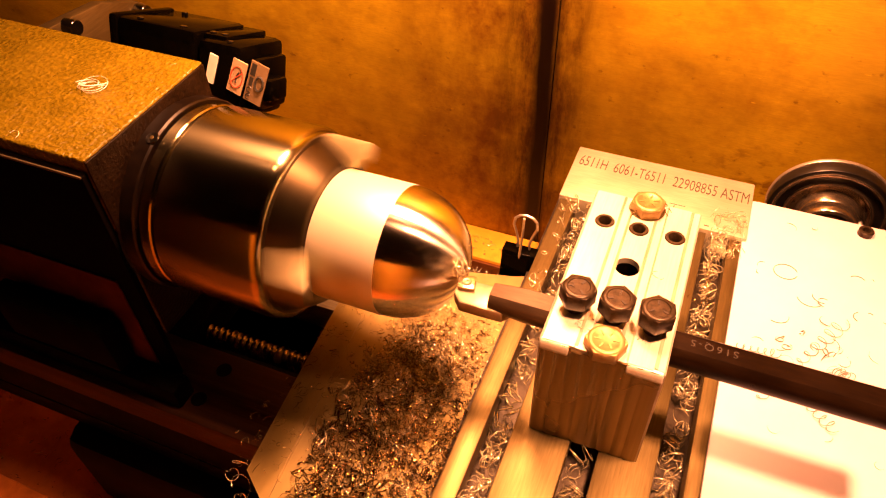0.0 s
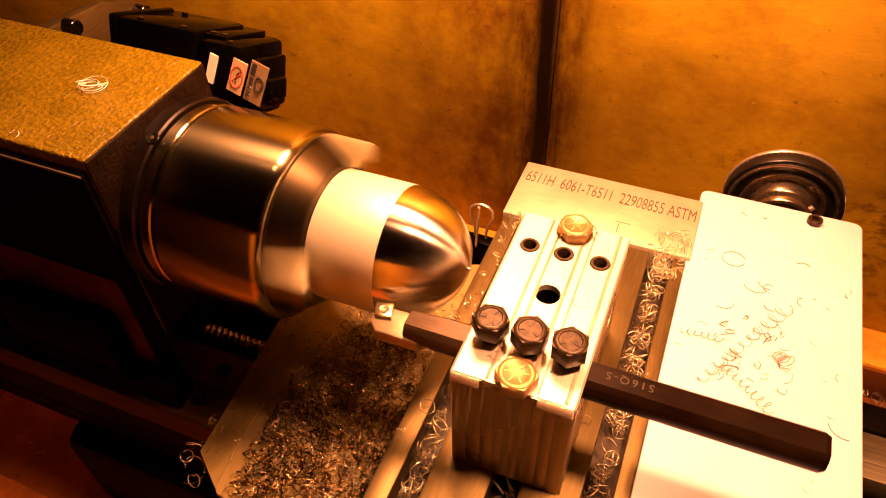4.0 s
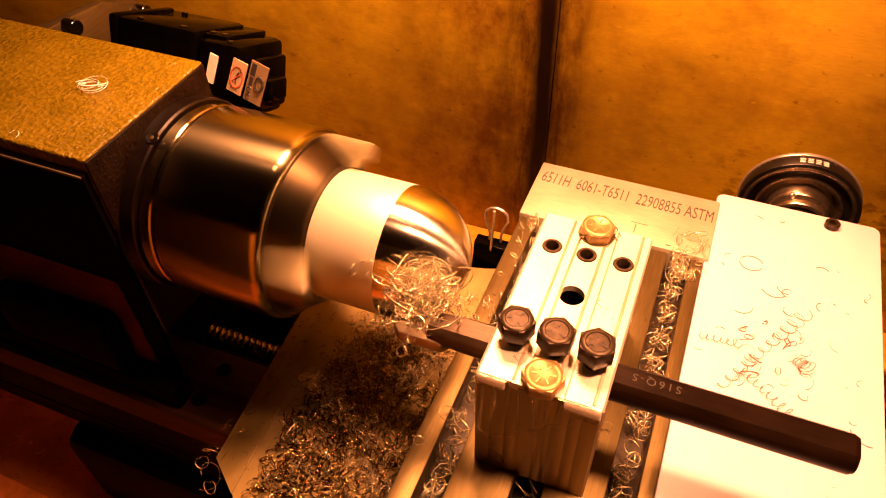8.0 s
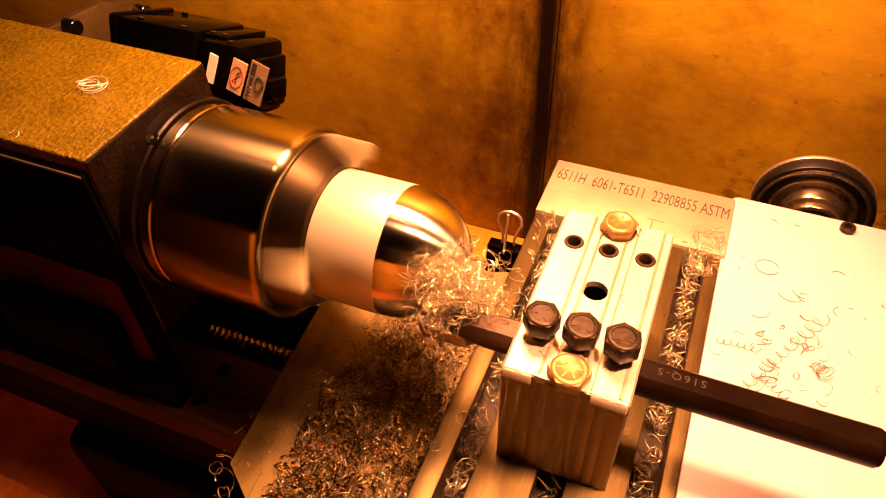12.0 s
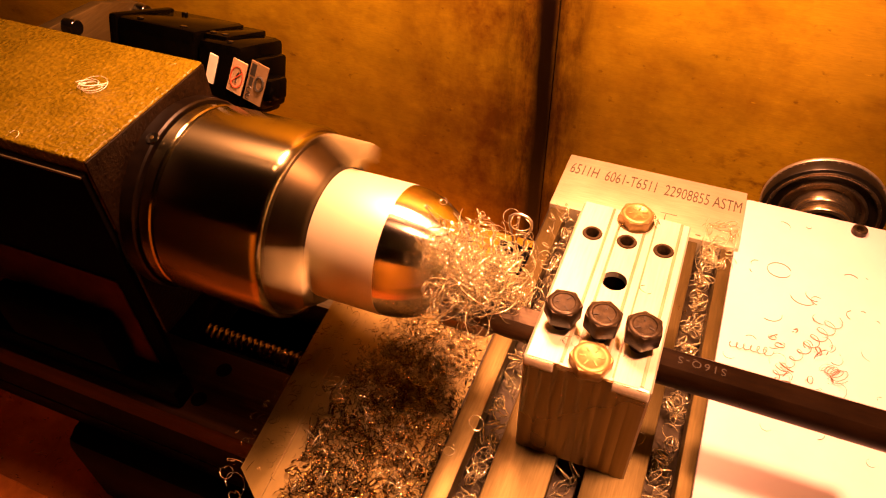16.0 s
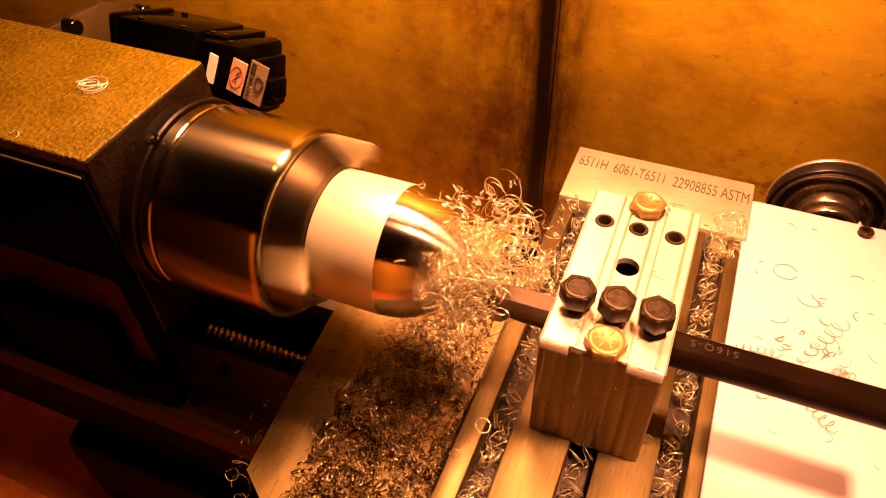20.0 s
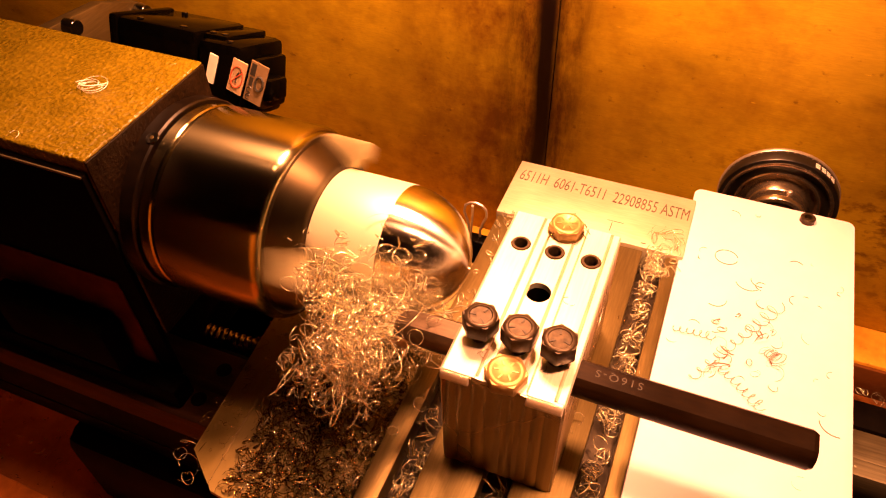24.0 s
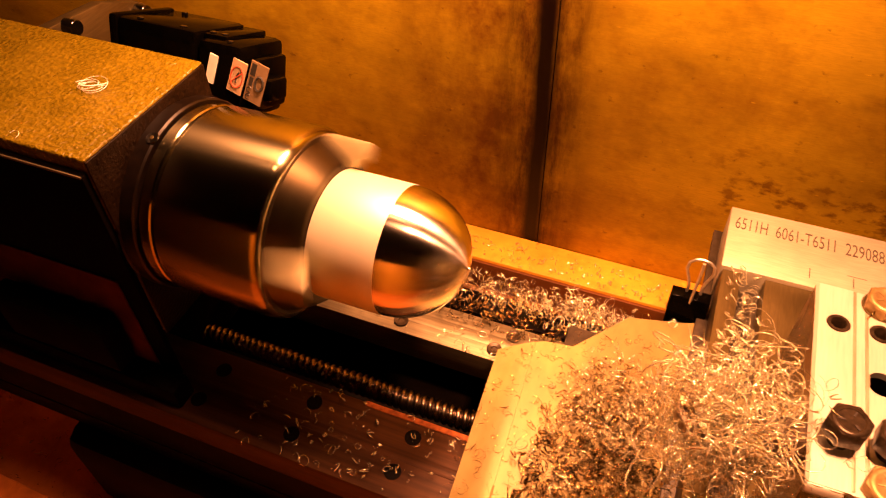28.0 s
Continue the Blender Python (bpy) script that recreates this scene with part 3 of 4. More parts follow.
    plate = [(-40, -120), (90, -120), (90, -22), (84, -6), (64, 2), (30, 3), (-40, -17)]
    prism(bm, plate, 290, 299, 1.0, 2, tilt @ Matrix(((0, 0, -1, 0), (1, 0, 0, 0), (0, 1, 0, 0), (0, 0, 0, 1))))
    part("mounting_plate", bm, "slide", t, "grey aluminium motor plate")
    for y, z in ((-16, -13), (2, -9), (62, -4)):
        bm = bmesh.new()
        rod(bm, tilt @ Vector((-291, y, z)), tilt @ Vector((-282, y, z)), 5, 16)
        part("plate_bolt", bm, "gloss_black", t)

    def label(name, x, z, w, h, lean, mat, says):
        """A stuck-on label: its pose (x right, z up, y out of the face) and its mesh."""
        m = tilt @ Matrix.Translation((x, 0, z)) @ Matrix.Rotation(radians(lean), 4, "Y")
        bm = bmesh.new()
        box(bm, -w / 2, w / 2, -0.35, 0.5, -h / 2, h / 2, 0, 2, m)
        return m, part(name, bm, mat, t, says)

    m, lab = label("warning_label", -165.2, -16.6, 9.6, 19.4, 16, "label_pink", "pale warning label with a red ring")
    bm = bmesh.new()
    tube(bm, [m @ Vector((4.0 * math.cos(6.2832 * k / 28), -0.4, 6.2 * math.sin(6.2832 * k / 28))) for k in range(29)], 0.4, 5)
    tube(bm, [m @ Vector((-3, -0.4, -4)), m @ Vector((3, -0.4, 4))], 0.4, 5)
    part("red_ring", bm, "label_red", lab)
    bm = bmesh.new()
    tube(bm, [m @ Vector((0.4, -0.4, -3.5)), m @ Vector((-0.4, -0.4, 0)), m @ Vector((0.8, -0.4, 3.2))], 0.4, 5)
    part("pictogram", bm, "label_black", lab)
    m, lab = label("rating_label", -152.6, -18.0, 11.4, 23.5, 15, "label_shaded", "rating label with dark print, its paper darkened as if shaded")
    bm = bmesh.new()
    box(bm, -4.8, -1.6, -0.5, -0.3, 3.5, 10.5, 0, 2, m)
    box(bm, -4.4, -2.0, -0.5, -0.3, -2.6, 2.4, 0, 2, m)
    tube(bm, [m @ Vector((-3 + 1.5 * math.cos(a), -0.4, -5.0 + 1.6 * math.sin(a))) for a in np.linspace(0.8, 5.4, 10)], 0.4, 4)
    tube(bm, [m @ Vector((-3 + 1.5 * math.cos(a), -0.4, -9.3 + 1.6 * math.sin(a))) for a in np.linspace(0.8, 5.4, 10)], 0.4, 4)
    tube(bm, [m @ Vector((2.2 + 2.5 * math.cos(6.2832 * k / 20), -0.4, 0.5 + 4.0 * math.sin(6.2832 * k / 20))) for k in range(21)], 0.8, 5)
    part("print", bm, "label_black", lab)
    label("paper_tag", -182.4, -15.0, 5.4, 17.0, 14, "label_white", "blank white paper tag")
    return t


def carriage():
    t = thing("lathe_carriage", (20, -10, -105), "lathe saddle under a bent oily sheet-metal cover", "carriage")
    outline = [(-65, -109), (-62, -112), (12, -120), (226, -150), (226, 165), (140, 165), (34, 165), (33, 90), (1, 78), (-29, 71), (-42, 54), (-54, 38.5), (-70, 36.5), (-75, 34)]
    bm = bmesh.new()
    prism(bm, outline, -88, -85, 0.15, 1)
    part("cover_sheet", bm, "sheet", t, "bent sheet-metal cover, stained gold with oil")
    bm = bmesh.new()
    tmp = bmesh.new()
    bend = [(0.0, 0.0), (0.12, 0.0), (0.3, -0.5), (0.6, -1.8), (1.0, -4.2)]
    rows = []
    for q in range(9):
        u = q / 8
        inner, outer = Vector((-75 + 10 * u, 34 - 143.4 * u, -85.0)), Vector((-94.5 + 8.5 * u, 24 - 118 * u, -85.0))
        rows.append([tmp.verts.new(inner.lerp(outer, w) + Vector((0, 0, z + 0.5 * math.sin(5 * u) * w))) for w, z in bend])
    for p, q in zip(rows, rows[1:]):
        for k in range(len(bend) - 1):
            tmp.faces.new((p[k], p[k + 1], q[k + 1], q[k]))
    bmesh.ops.solidify(tmp, geom=tmp.faces[:], thickness=1.6)
    merge(bm, tmp)
    part("bent_flange", bm, "sheet", t, "sloping rounded edge of the cover")
    # thin rod added on the fold for its highlight line
    bm = bmesh.new()
    rod(bm, (-66.0, -96, -85.0), (-68.6, -58, -85.0), 0.55, 12)
    part("crease", bm, "sheet", t, "crease of the cover, rounded to draw a highlight")
    bm = bmesh.new()
    box(bm, -60, 226, -75, 56, -104.6, -88.5, 1)
    box(bm, 8, 132, -140, 162, -86, -82, 0.6)
    part("saddle", bm, "slot", t)
    bm = bmesh.new()
    box(bm, 130, 218, -135, 160, -84.5, -64, 1)
    part("side_block", bm, "slot", t)
    return t


def cover_plate():
    t = thing("white_cover_plate", (174, 15, -64), "white plastic cover plate, overlit, scattered with fine curls", "cover plate")
    r, n = 5.0, 6
    x0, x1, y0, y1 = 126.2, 221.4, -150.0, 170.4
    outline = []
    for cx, cy, a0 in ((x1 - r, y1 - r, 0), (x0 + r, y1 - r, 90), (x0 + r, y0 + r, 180), (x1 - r, y0 + r, 270)):
        outline += [(cx + r * math.cos(radians(a0 + 90 * k / n)), cy + r * math.sin(radians(a0 + 90 * k / n))) for k in range(n + 1)]
    bm = bmesh.new()
    prism(bm, outline, -64, -58, 0.9, 2)
    part("sheet", bm, "white", t)
    for x, y in ((194, 162), (160, -140)):
        bm = bmesh.new()
        revolve(bm, [(-57.5, 0), (-57.5, 2.2), (-54.6, 2.4), (-54.4, 3.8), (-55, 4.4), (-58.2, 4.4)], "z", (0, 0, 0), 24, Matrix.Translation((x, y, 0)))
        part("cap_screw", bm, "oxide", t, "black socket-head screw")
    return t


def handwheel():
    t = thing("dial_handwheel", (180, 200, -84), "chromed handwheel with a black graduated dial ring", "handwheel")
    at = (180, 0, -84)
    bm = bmesh.new()
    revolve(bm, [(203.2, 34.6), (203.2, 37.8), (203.8, 38.2), (212.6, 38.2)], "y", at, 96)
    part("dial_ring", bm, "dial_black", t, "black ring with pale graduations")
    bm = bmesh.new()
    revolve(bm, [(212.4, 36), (212.4, 38.6), (213, 39.0), (214.6, 39.0), (215.2, 38.4), (215.2, 0)], "y", at, 96)
    part("rim", bm, "dial", t, "bright chrome edge of the dial")
    for name, mat, prof in (("lip", "hub", [(203.6, 35.4), (202.6, 35.2), (202.0, 34.4), (202.0, 33.4), (202.8, 32.8)]), ("groove", "dial_black", [(202.8, 33.0), (204.4, 32.0), (205.2, 28.4), (204.8, 27.0)]),
                            ("inner_lip", "hub", [(205.4, 27.6), (203.4, 27.3), (202.8, 26.4), (203.0, 25.4), (204, 25.0)]),
                            ("hub", "hub", [(204, 25.2), (205.6, 23.6), (205.8, 20.2), (198, 19.2), (196.8, 18.2), (195.6, 19.0), (188.4, 18.6), (187.4, 17.8), (187.0, 15.8)]), ("shaft", "slot", [(187.2, 16.2), (188.5, 13.6), (187.5, 11), (160, 11), (160, 0)])):
        bm = bmesh.new()
        revolve(bm, prof, "y", at, 96)
        part(name, bm, mat, t, {"hub": "satin brown-tinted chrome hub"}.get(name, ""))
    bm = bmesh.new()
    rod(bm, (186, 195, -84 + 17), (186, 195.4, -84 + 19.8), 1.8, 16)
    part("hub_screw", bm, "dial", t)
    for k in range(60):
        a = radians(6 * k)
        bm = bmesh.new()
        box(bm, -0.22, 0.22, 211.2 if k % 5 else 210.4, 212.0, 38.1, 38.4, 0, 2,
            Matrix.Translation(at) @ Matrix.Rotation(a, 4, "Y"))
        part("graduation", bm, "pale_mark", t)
    bm = bmesh.new()
    for k in range(4):
        for j in range(3):
            box(bm, -1.6 + k * 4.6, 1.6 + k * 4.6, 205.2 + j * 1.7, 206.2 + j * 1.7, 38.1, 38.45, 0, 2, Matrix.Translation(at) @ Matrix.Rotation(radians(30 + 7 * k), 4, "Y") @ Matrix.Translation((-4.6 * k, 0, 0)))
    part("dial_print", bm, "label_white", t)
    return t


def cross_slide():
    t = thing("cross_slide", (70, 20, -82), "T-slotted cross slide with an aluminium end plate", "cross slide")
    bm = bmesh.new()
    box(bm, 14.5, 126, -190, 130, -82, -72, 0.5)
    part("base", bm, "slot", t, "dark oily slot floor")
    for x0, x1 in ((14.5, 25), (38, 65.5), (79, 105.5), (119, 126)):
        bm = bmesh.new()
        box(bm, x0, x1, -190, 129.8, -72.2, -58, 0.7)
        part("table_strip", bm, "slide", t, "ground steel table between the T-slots")
    bm = bmesh.new()
    box(bm, 13.2, 128.4, 130, 183.4, -82, -55.5, 0.7)
    plate = part("end_plate", bm, "plate_alu", t, "pale aluminium end plate with stamped lettering")
    m = Matrix.Translation((16.5, 164.5, -55.48)) @ Matrix.Rotation(radians(-1.2), 4, "Z") @ Matrix.Diagonal((0.97, 2.1, 1, 1))
    writing("stamped_lettering", "6511H  6061-T6511  22908855 ASTM", 7.3, plate, "etched", m, 1.0, 0.03)
    bm = bmesh.new()
    for x in (60, 83):
        box(bm, x, x + 0.5, 137, 145, -55.6, -55.4)
    box(bm, 80, 90, 146, 146.4, -55.6, -55.4)
    box(bm, 103, 106, 133, 133.8, -55.6, -55.4)
    part("scratches", bm, "etched", plate)
    return t


def bolt(parent, x, y, z_top, af, h, mat, label, shank=0.0, turn=0.0, marks=0):
    """A hex-head bolt standing at x, y with its top at z_top."""
    place = Matrix.Translation((x, y, 0)) @ Matrix.Rotation(radians(turn), 4, "Z")
    tmp = bmesh.new()
    r = af / math.sqrt(3)
    prism(tmp, hexagon(r), z_top - h, z_top - 0.5, 0.35, 1)
    revolve(tmp, [(z_top - 1.2, r * 0.9), (z_top - 0.5, af * 0.49), (z_top, af * 0.44), (z_top, af * 0.36), (z_top - 0.35, af * 0.33), (z_top - 0.35, 0)], "z", (0, 0, 0), 36)
    tmp.transform(place)
    head = part("bolt", tmp, mat, parent, label)
    if shank:
        bm = bmesh.new()
        prof = []
        n = int(shank / 0.5)
        for i in range(n + 1):
            prof.append((z_top - h + 0.2 - shank * i / n, af * (0.30 if i % 2 else 0.265)))
        revolve(bm, prof, "z", (0, 0, 0), 20, place)
        part("thread", bm, mat, head)
    if marks:
        bm = bmesh.new()
        for k in range(marks):
            box(bm, af * 0.15, af * 0.32, -0.35, 0.35, z_top - 0.4, z_top - 0.1, 0, 2, place @ Matrix.Rotation(radians(360 / marks * k), 4, "Z"))
        part("grade_mark", bm, "faint_mark" if mat == "oxide" else mat, head)
    return head


def tool_post():
    t = thing("tool_post", (70, 12, -58), "milled aluminium tool post block on the cross slide", "tool post")
    x0, x1, y0, y1, zt = 44.8, 96.4, -37.2, 62.4, 12.8
    bm = bmesh.new()
    # block with shallow milled grooves in the top face and end-milled ribs on the front face
    prof = [(x0, -58), (x0, zt - 1.2), (x0 + 1.2, zt), (x0 + 14.5, zt), (x0 + 15, zt - 0.35), (x0 + 20, zt - 0.35), (x0 + 20.5, zt), (x0 + 31, zt),
            (x0 + 31.5, zt - 0.35), (x0 + 36, zt - 0.35), (x0 + 36.5, zt), (x1 - 5, zt), (x1 - 4.6, zt - 0.5), (x1 - 0.8, zt - 0.5), (x1, zt - 1.4), (x1, -58)]
    tmp = bmesh.new()
    lo = [tmp.verts.new((x, y0 + 1.2, z)) for x, z in prof]
    hi = [tmp.verts.new((x, y1, z)) for x, z in prof]
    n = len(prof)
    tmp.faces.new(lo)
    tmp.faces.new(hi[::-1])
    for i in range(n):
        tmp.faces.new((lo[i], lo[(i + 1) % n], hi[(i + 1) % n], hi[i]))
    merge(bm, tmp)
    body = part("block", bm, "alu", t, "bright milled aluminium block", smooth=20)
    # upright side faces take the shaded copy of the aluminium
    body.data.materials.append(MAT["alu_shaded"])
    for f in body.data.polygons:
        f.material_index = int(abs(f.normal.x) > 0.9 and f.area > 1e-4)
    # narrow brown strips along the edges of the grooves
    for x, w in ((x0 + 14.6, 1.3), (x0 + 19.2, 1.6), (x0 + 31.1, 1.4), (x0 + 35.6, 1.0), (x1 - 4.9, 1.4)):
        bm = bmesh.new()
        box(bm, x, x + w, y0 + 2.5, y1 - 0.3, zt - 0.5, zt - 0.04, 0.03)
        part("cutter_mark", bm, "cutter_brown", body, "brownish cutter mark")
    ribs = [(x0 + 0.6, 6.2), (x0 + 6.6, 7.0), (x0 + 13.2, 6.4), (x0 + 19.4, 7.4), (x0 + 26.4, 6.2), (x0 + 32.2, 7.0), (x0 + 38.8, 5.6), (x0 + 44.0, 6.6)]
    for i, (x, w) in enumerate(ribs):
        top = zt - 0.6 - (2.2 if 2 <= i <= 4 else 0.0)
        bm = bmesh.new()
        tmp = bmesh.new()
        arc = [(x + w * k / 5, y0 + 1.15 - 0.75 * math.sin(math.pi * (0.12 + 0.76 * k / 5))) for k in range(6)]
        lo = [tmp.verts.new((a, b, -57.6)) for a, b in arc] + [tmp.verts.new((x + w, y0 + 1.6, -57.6)), tmp.verts.new((x, y0 + 1.6, -57.6))]
        hi = [tmp.verts.new((v.co.x, v.co.y, top)) for v in lo]
        m = len(lo)
        tmp.faces.new(lo[::-1])
        tmp.faces.new(hi)
        for k in range(m):
            tmp.faces.new((lo[k], lo[(k + 1) % m], hi[(k + 1) % m], hi[k]))
        merge(bm, tmp)
        part("milled_rib", bm, "alu_shaded", body, smooth=50)
    for a, b in ((x0 + 0.3, x0 + 12.6), (x1 - 15.4, x1 - 0.6)):
        bm = bmesh.new()
        prism(bm, [(y0 + 2.4, zt - 0.05), (y0 + 0.6, zt - 0.5), (y0 - 0.3, zt - 1.6), (y0 - 0.9, zt - 4.2), (y0 - 0.5, zt - 5.4), (y0 + 2.0, zt - 5.8)], a, b, 0.7, 3, Matrix(((0, 0, 1, 0), (1, 0, 0, 0), (0, 1, 0, 0), (0, 0, 0, 1))))
        part("chamfer", bm, "alu", body, "sloping broken edge")
    for x in (54.6, 71.0, 87.2):
        bolt(t, x, -15.6, 26.5, 13.6, 8.4, "oxide", "black oxide hex bolt", 6.0, 12 + x, 3)
    bolt(t, 70.9, -31.2, 17.6, 15.4, 6.2, "zinc", "yellow zinc hex bolt", 0, 8, 6)
    bolt(t, 71.1, 56.8, 18.4, 14.6, 6.4, "zinc", "yellow zinc hex bolt", 0, 20, 6)
    bm = bmesh.new()
    revolve(bm, [(12.75, 0), (12.75, 8.6), (13.0, 8.6), (13.0, 0)], "z", (0, 0, 0), 36, Matrix.Translation((71.1, 56.8, 0)))
    part("washer", bm, "slide", t)
    bores = bmesh.new()
    for x, y, r in ((53.9, 41.5, 3.2), (70.1, 41.5, 3.2), (86.9, 41.5, 3.2), (70.1, 15.5, 5.6)):
        revolve(bores, [(-20, 0), (-20, r), (20, r), (20, 0)], "z", (0, 0, 0), 28, Matrix.Translation((x, y, 0)))
    revolve(bores, [(80, 0), (80, 5), (110, 5), (110, 0)], "x", (0, 40, -20), 28)
    carve(body, bores)
    for x in (53.9, 70.1, 86.9):
        bm = bmesh.new()
        revolve(bm, [(6, 3.1), (12.9, 2.9), (13.3, 3.2), (13.3, 4.3), (12.6, 4.9)], "z", (0, 0, 0), 28, Matrix.Translation((x, 41.5, 0)))
        sc = part("set_screw", bm, "oxide", t, "recessed set screw in a rimmed hole")
        bm = bmesh.new()
        revolve(bm, [(-10, 0), (-10, 1.6), (-8, 1.7), (-8, 3.12), (6, 3.12)], "z", (0, 0, 0), 20, Matrix.Translation((x, 41.5, 0)))
        part("socket", bm, "hole", sc)
    bm = bmesh.new()
    revolve(bm, [(-19, 0), (-19, 5.55), (9.5, 5.55)], "z", (0, 0, 0), 36, Matrix.Translation((70.1, 15.5, 0)))
    part("bore_lining", bm, "hole", t, "bore lined in black for its shade")
    return t


def boring_bar():
    t = thing("boring_bar", (40, -15, 4), "black oxide boring bar with gold insert, clamped in the tool post", "boring bar")
    r, yc, zc = 7.7, -15.4, 4.2
    sec = []
    for k in range(33):
        a = radians(-235 + 290 * k / 32)
        sec.append((r * math.cos(a), min(r * math.sin(a), 6.3)))
    def length(xs):
        tmp = bmesh.new()
        rings = [[tmp.verts.new((x, yc + y * s, zc + z * s)) for y, z in sec] for x, s in xs]
        for p, q in zip(rings, rings[1:]):
            for k in range(len(sec)):
                j = (k + 1) % len(sec)
                tmp.faces.new((p[k], p[j], q[j], q[k]))
        tmp.faces.new(rings[0])
        tmp.faces.new(rings[-1])
        return tmp

    part("neck", length([(17, 0.8), (24, 0.9), (33, 0.985), (52, 0.985)]), "bar_neck", t, "neck behind the head, browner as if lit", 22)
    tmp = length([(50, 1.0), (184.4, 1.0), (186.2, 0.88)])
    shank = part("shank", tmp, "bar", t, "black shank with a flat along the top", 22)
    m = Matrix.Translation((122, yc + 2.2, zc + 6.34)) @ Matrix.Rotation(math.pi, 4, "Z")
    writing("etched_code", "S16Q-S", 5.0, shank, "faint_mark", m, 1.3, 0.02)
    bm = bmesh.new()
    prism(bm, [(-0.4, -18.0), (4.0, -23.0), (13.5, -22.9), (24, -22.7), (35, -9.6), (13.8, -8.2), (1.5, -8.6), (-0.6, -13.5)], -3.6, 3.0, 0.9, 2)
    part("head", bm, "bar_head", t, "worn steel head ground to a taper")
    bm = bmesh.new()
    prism(bm, [(-1.2, -9.2), (6.6, -7.2), (8.6, -15.0), (0.8, -16.4)], 2.9, 5.0, 0.5, 2)
    ins = part("insert", bm, "carbide", t, "gold-coated carbide insert")
    bm = bmesh.new()
    revolve(bm, [(4.4, 0), (4.4, 0.8), (5.2, 1.0), (5.5, 2.0), (4.9, 2.5)], "z", (0, 0, 0), 20, Matrix.Translation((3.7, -12.0, 0)))
    part("insert_screw", bm, "bar_head", ins)
    return t


def binder_clip():
    t = thing("binder_clip", (2, 88, -96), "small black binder clip with wire handle", "binder clip")
    tmp = bmesh.new()
    prism(tmp, [(79.5, -96), (81.5, -96), (86, -73), (91, -73), (95.5, -96), (97.5, -96), (92.5, -70.5), (84.5, -70.5)], -9.5, 12.8, 0.5, 2, Matrix(((0, 0, 1, 0), (1, 0, 0, 0), (0, 1, 0, 0), (0, 0, 0, 1))))
    part("spring_body", tmp, "servo_black", t)
    bm = bmesh.new()
    tube(bm, [(2.6 + x, 90 + (z + 74) * 0.1, z) for x, z in ((-4.2, -75), (-3.6, -66), (-5.2, -60), (-7.4, -54), (-6.8, -49), (-4.0, -46.4), (0, -45.4), (4.0, -46.4), (6.8, -49), (7.4, -54), (5.2, -60), (3.6, -66), (4.2, -75))], 0.9, 6)
    part("wire_handle", bm, "dial", t, "bright wire handle")
    bm = bmesh.new()
    tube(bm, [(1.6, 84.5, -80), (2.2, 84.8, -66), (2.8, 85.6, -52), (2.9, 86.2, -42)], 0.9, 6)
    part("wire_handle", bm, "dial", t, "bright wire handle seen edge-on")
    return t


# ---- swarf ----
def inside(rng, n, x, y, z, keep=None):
    out = np.empty((0, 3))
    while len(out) < n:
        p = np.stack([rng.uniform(*x, n * 2), rng.uniform(*y, n * 2), z[0] + (z[1] - z[0]) * rng.uniform(0, 1, n * 2) ** 2], 1)
        if keep is not None:
            p = p[keep(p)]
        out = np.concatenate([out, p])
    return out[:n]


def swarf_on_saddle():
    rng = np.random.default_rng(11)
    t = thing("swarf_on_saddle", (-20, -30, -85), "heap of fine curled aluminium swarf on the carriage cover", "swarf", kind="stuff")
    big = lambda p: (p[:, 1] < -48 - 0.25 * (p[:, 0] + 20) + 12 * np.sin(p[:, 0] * 0.3)) & (p[:, 0] > -57 - 0.2 * (p[:, 1] + 60) + 5 * np.sin(p[:, 1] * 0.21))
    mid = lambda p: (np.hypot((p[:, 0] + 22) / 38, (p[:, 1] + 15) / 52) < rng.uniform(0.2, 1.1, len(p)))
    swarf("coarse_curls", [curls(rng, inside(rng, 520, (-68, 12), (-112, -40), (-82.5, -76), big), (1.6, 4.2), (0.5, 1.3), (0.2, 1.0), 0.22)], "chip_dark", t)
    swarf("bright_curls", [curls(rng, inside(rng, 140, (-68, 12), (-112, -30), (-82.5, -75), big), (1.8, 4.6), (0.5, 1.3), (0.2, 1.0), 0.2)], "chip", t)
    swarf("fine_curls", [curls(rng, inside(rng, 1600, (-64, 13), (-70, 40), (-84.2, -78.5), mid), (0.8, 2.4), (0.4, 1.2), (0.2, 1.2), 0.17, steps=9)], "chip_dark", t)
    # bright curls paint the lit back of the heap, dark ones its shadow
    back = lambda p: (np.hypot((p[:, 0] + 20) / 38, (p[:, 1] - 2) / 42) < rng.uniform(0.3, 1.1, len(p)))
    swarf("glinting_curls", [curls(rng, inside(rng, 620, (-60, 13), (-50, 44), (-84.0, -78), back), (0.9, 2.4), (0.4, 1.2), (0.2, 1.2), 0.17, steps=10)], "chip", t)
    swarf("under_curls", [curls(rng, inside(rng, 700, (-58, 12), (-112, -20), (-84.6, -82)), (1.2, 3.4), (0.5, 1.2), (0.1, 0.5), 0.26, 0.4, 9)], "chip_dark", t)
    p = inside(rng, 520, (-92, 12), (-95, 60), (-84.7, -84))
    p[:, 2] -= 4.0 * np.clip((-75 - p[:, 0]) / 19.5, 0, 1) ** 1.6
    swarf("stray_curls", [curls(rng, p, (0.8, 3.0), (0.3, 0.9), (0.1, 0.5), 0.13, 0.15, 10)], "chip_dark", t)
    pts = np.array([[-91, -92, -91], [-94, -97, -95], [-88, -101, -97], [-84, -106, -99]])
    swarf("hanging_curls", [curls(rng, pts, (2.6, 5.6), (0.8, 1.4), (0.6, 1.6), 0.15, steps=28)], "chip", t)
    return t


def swarf_on_slide():
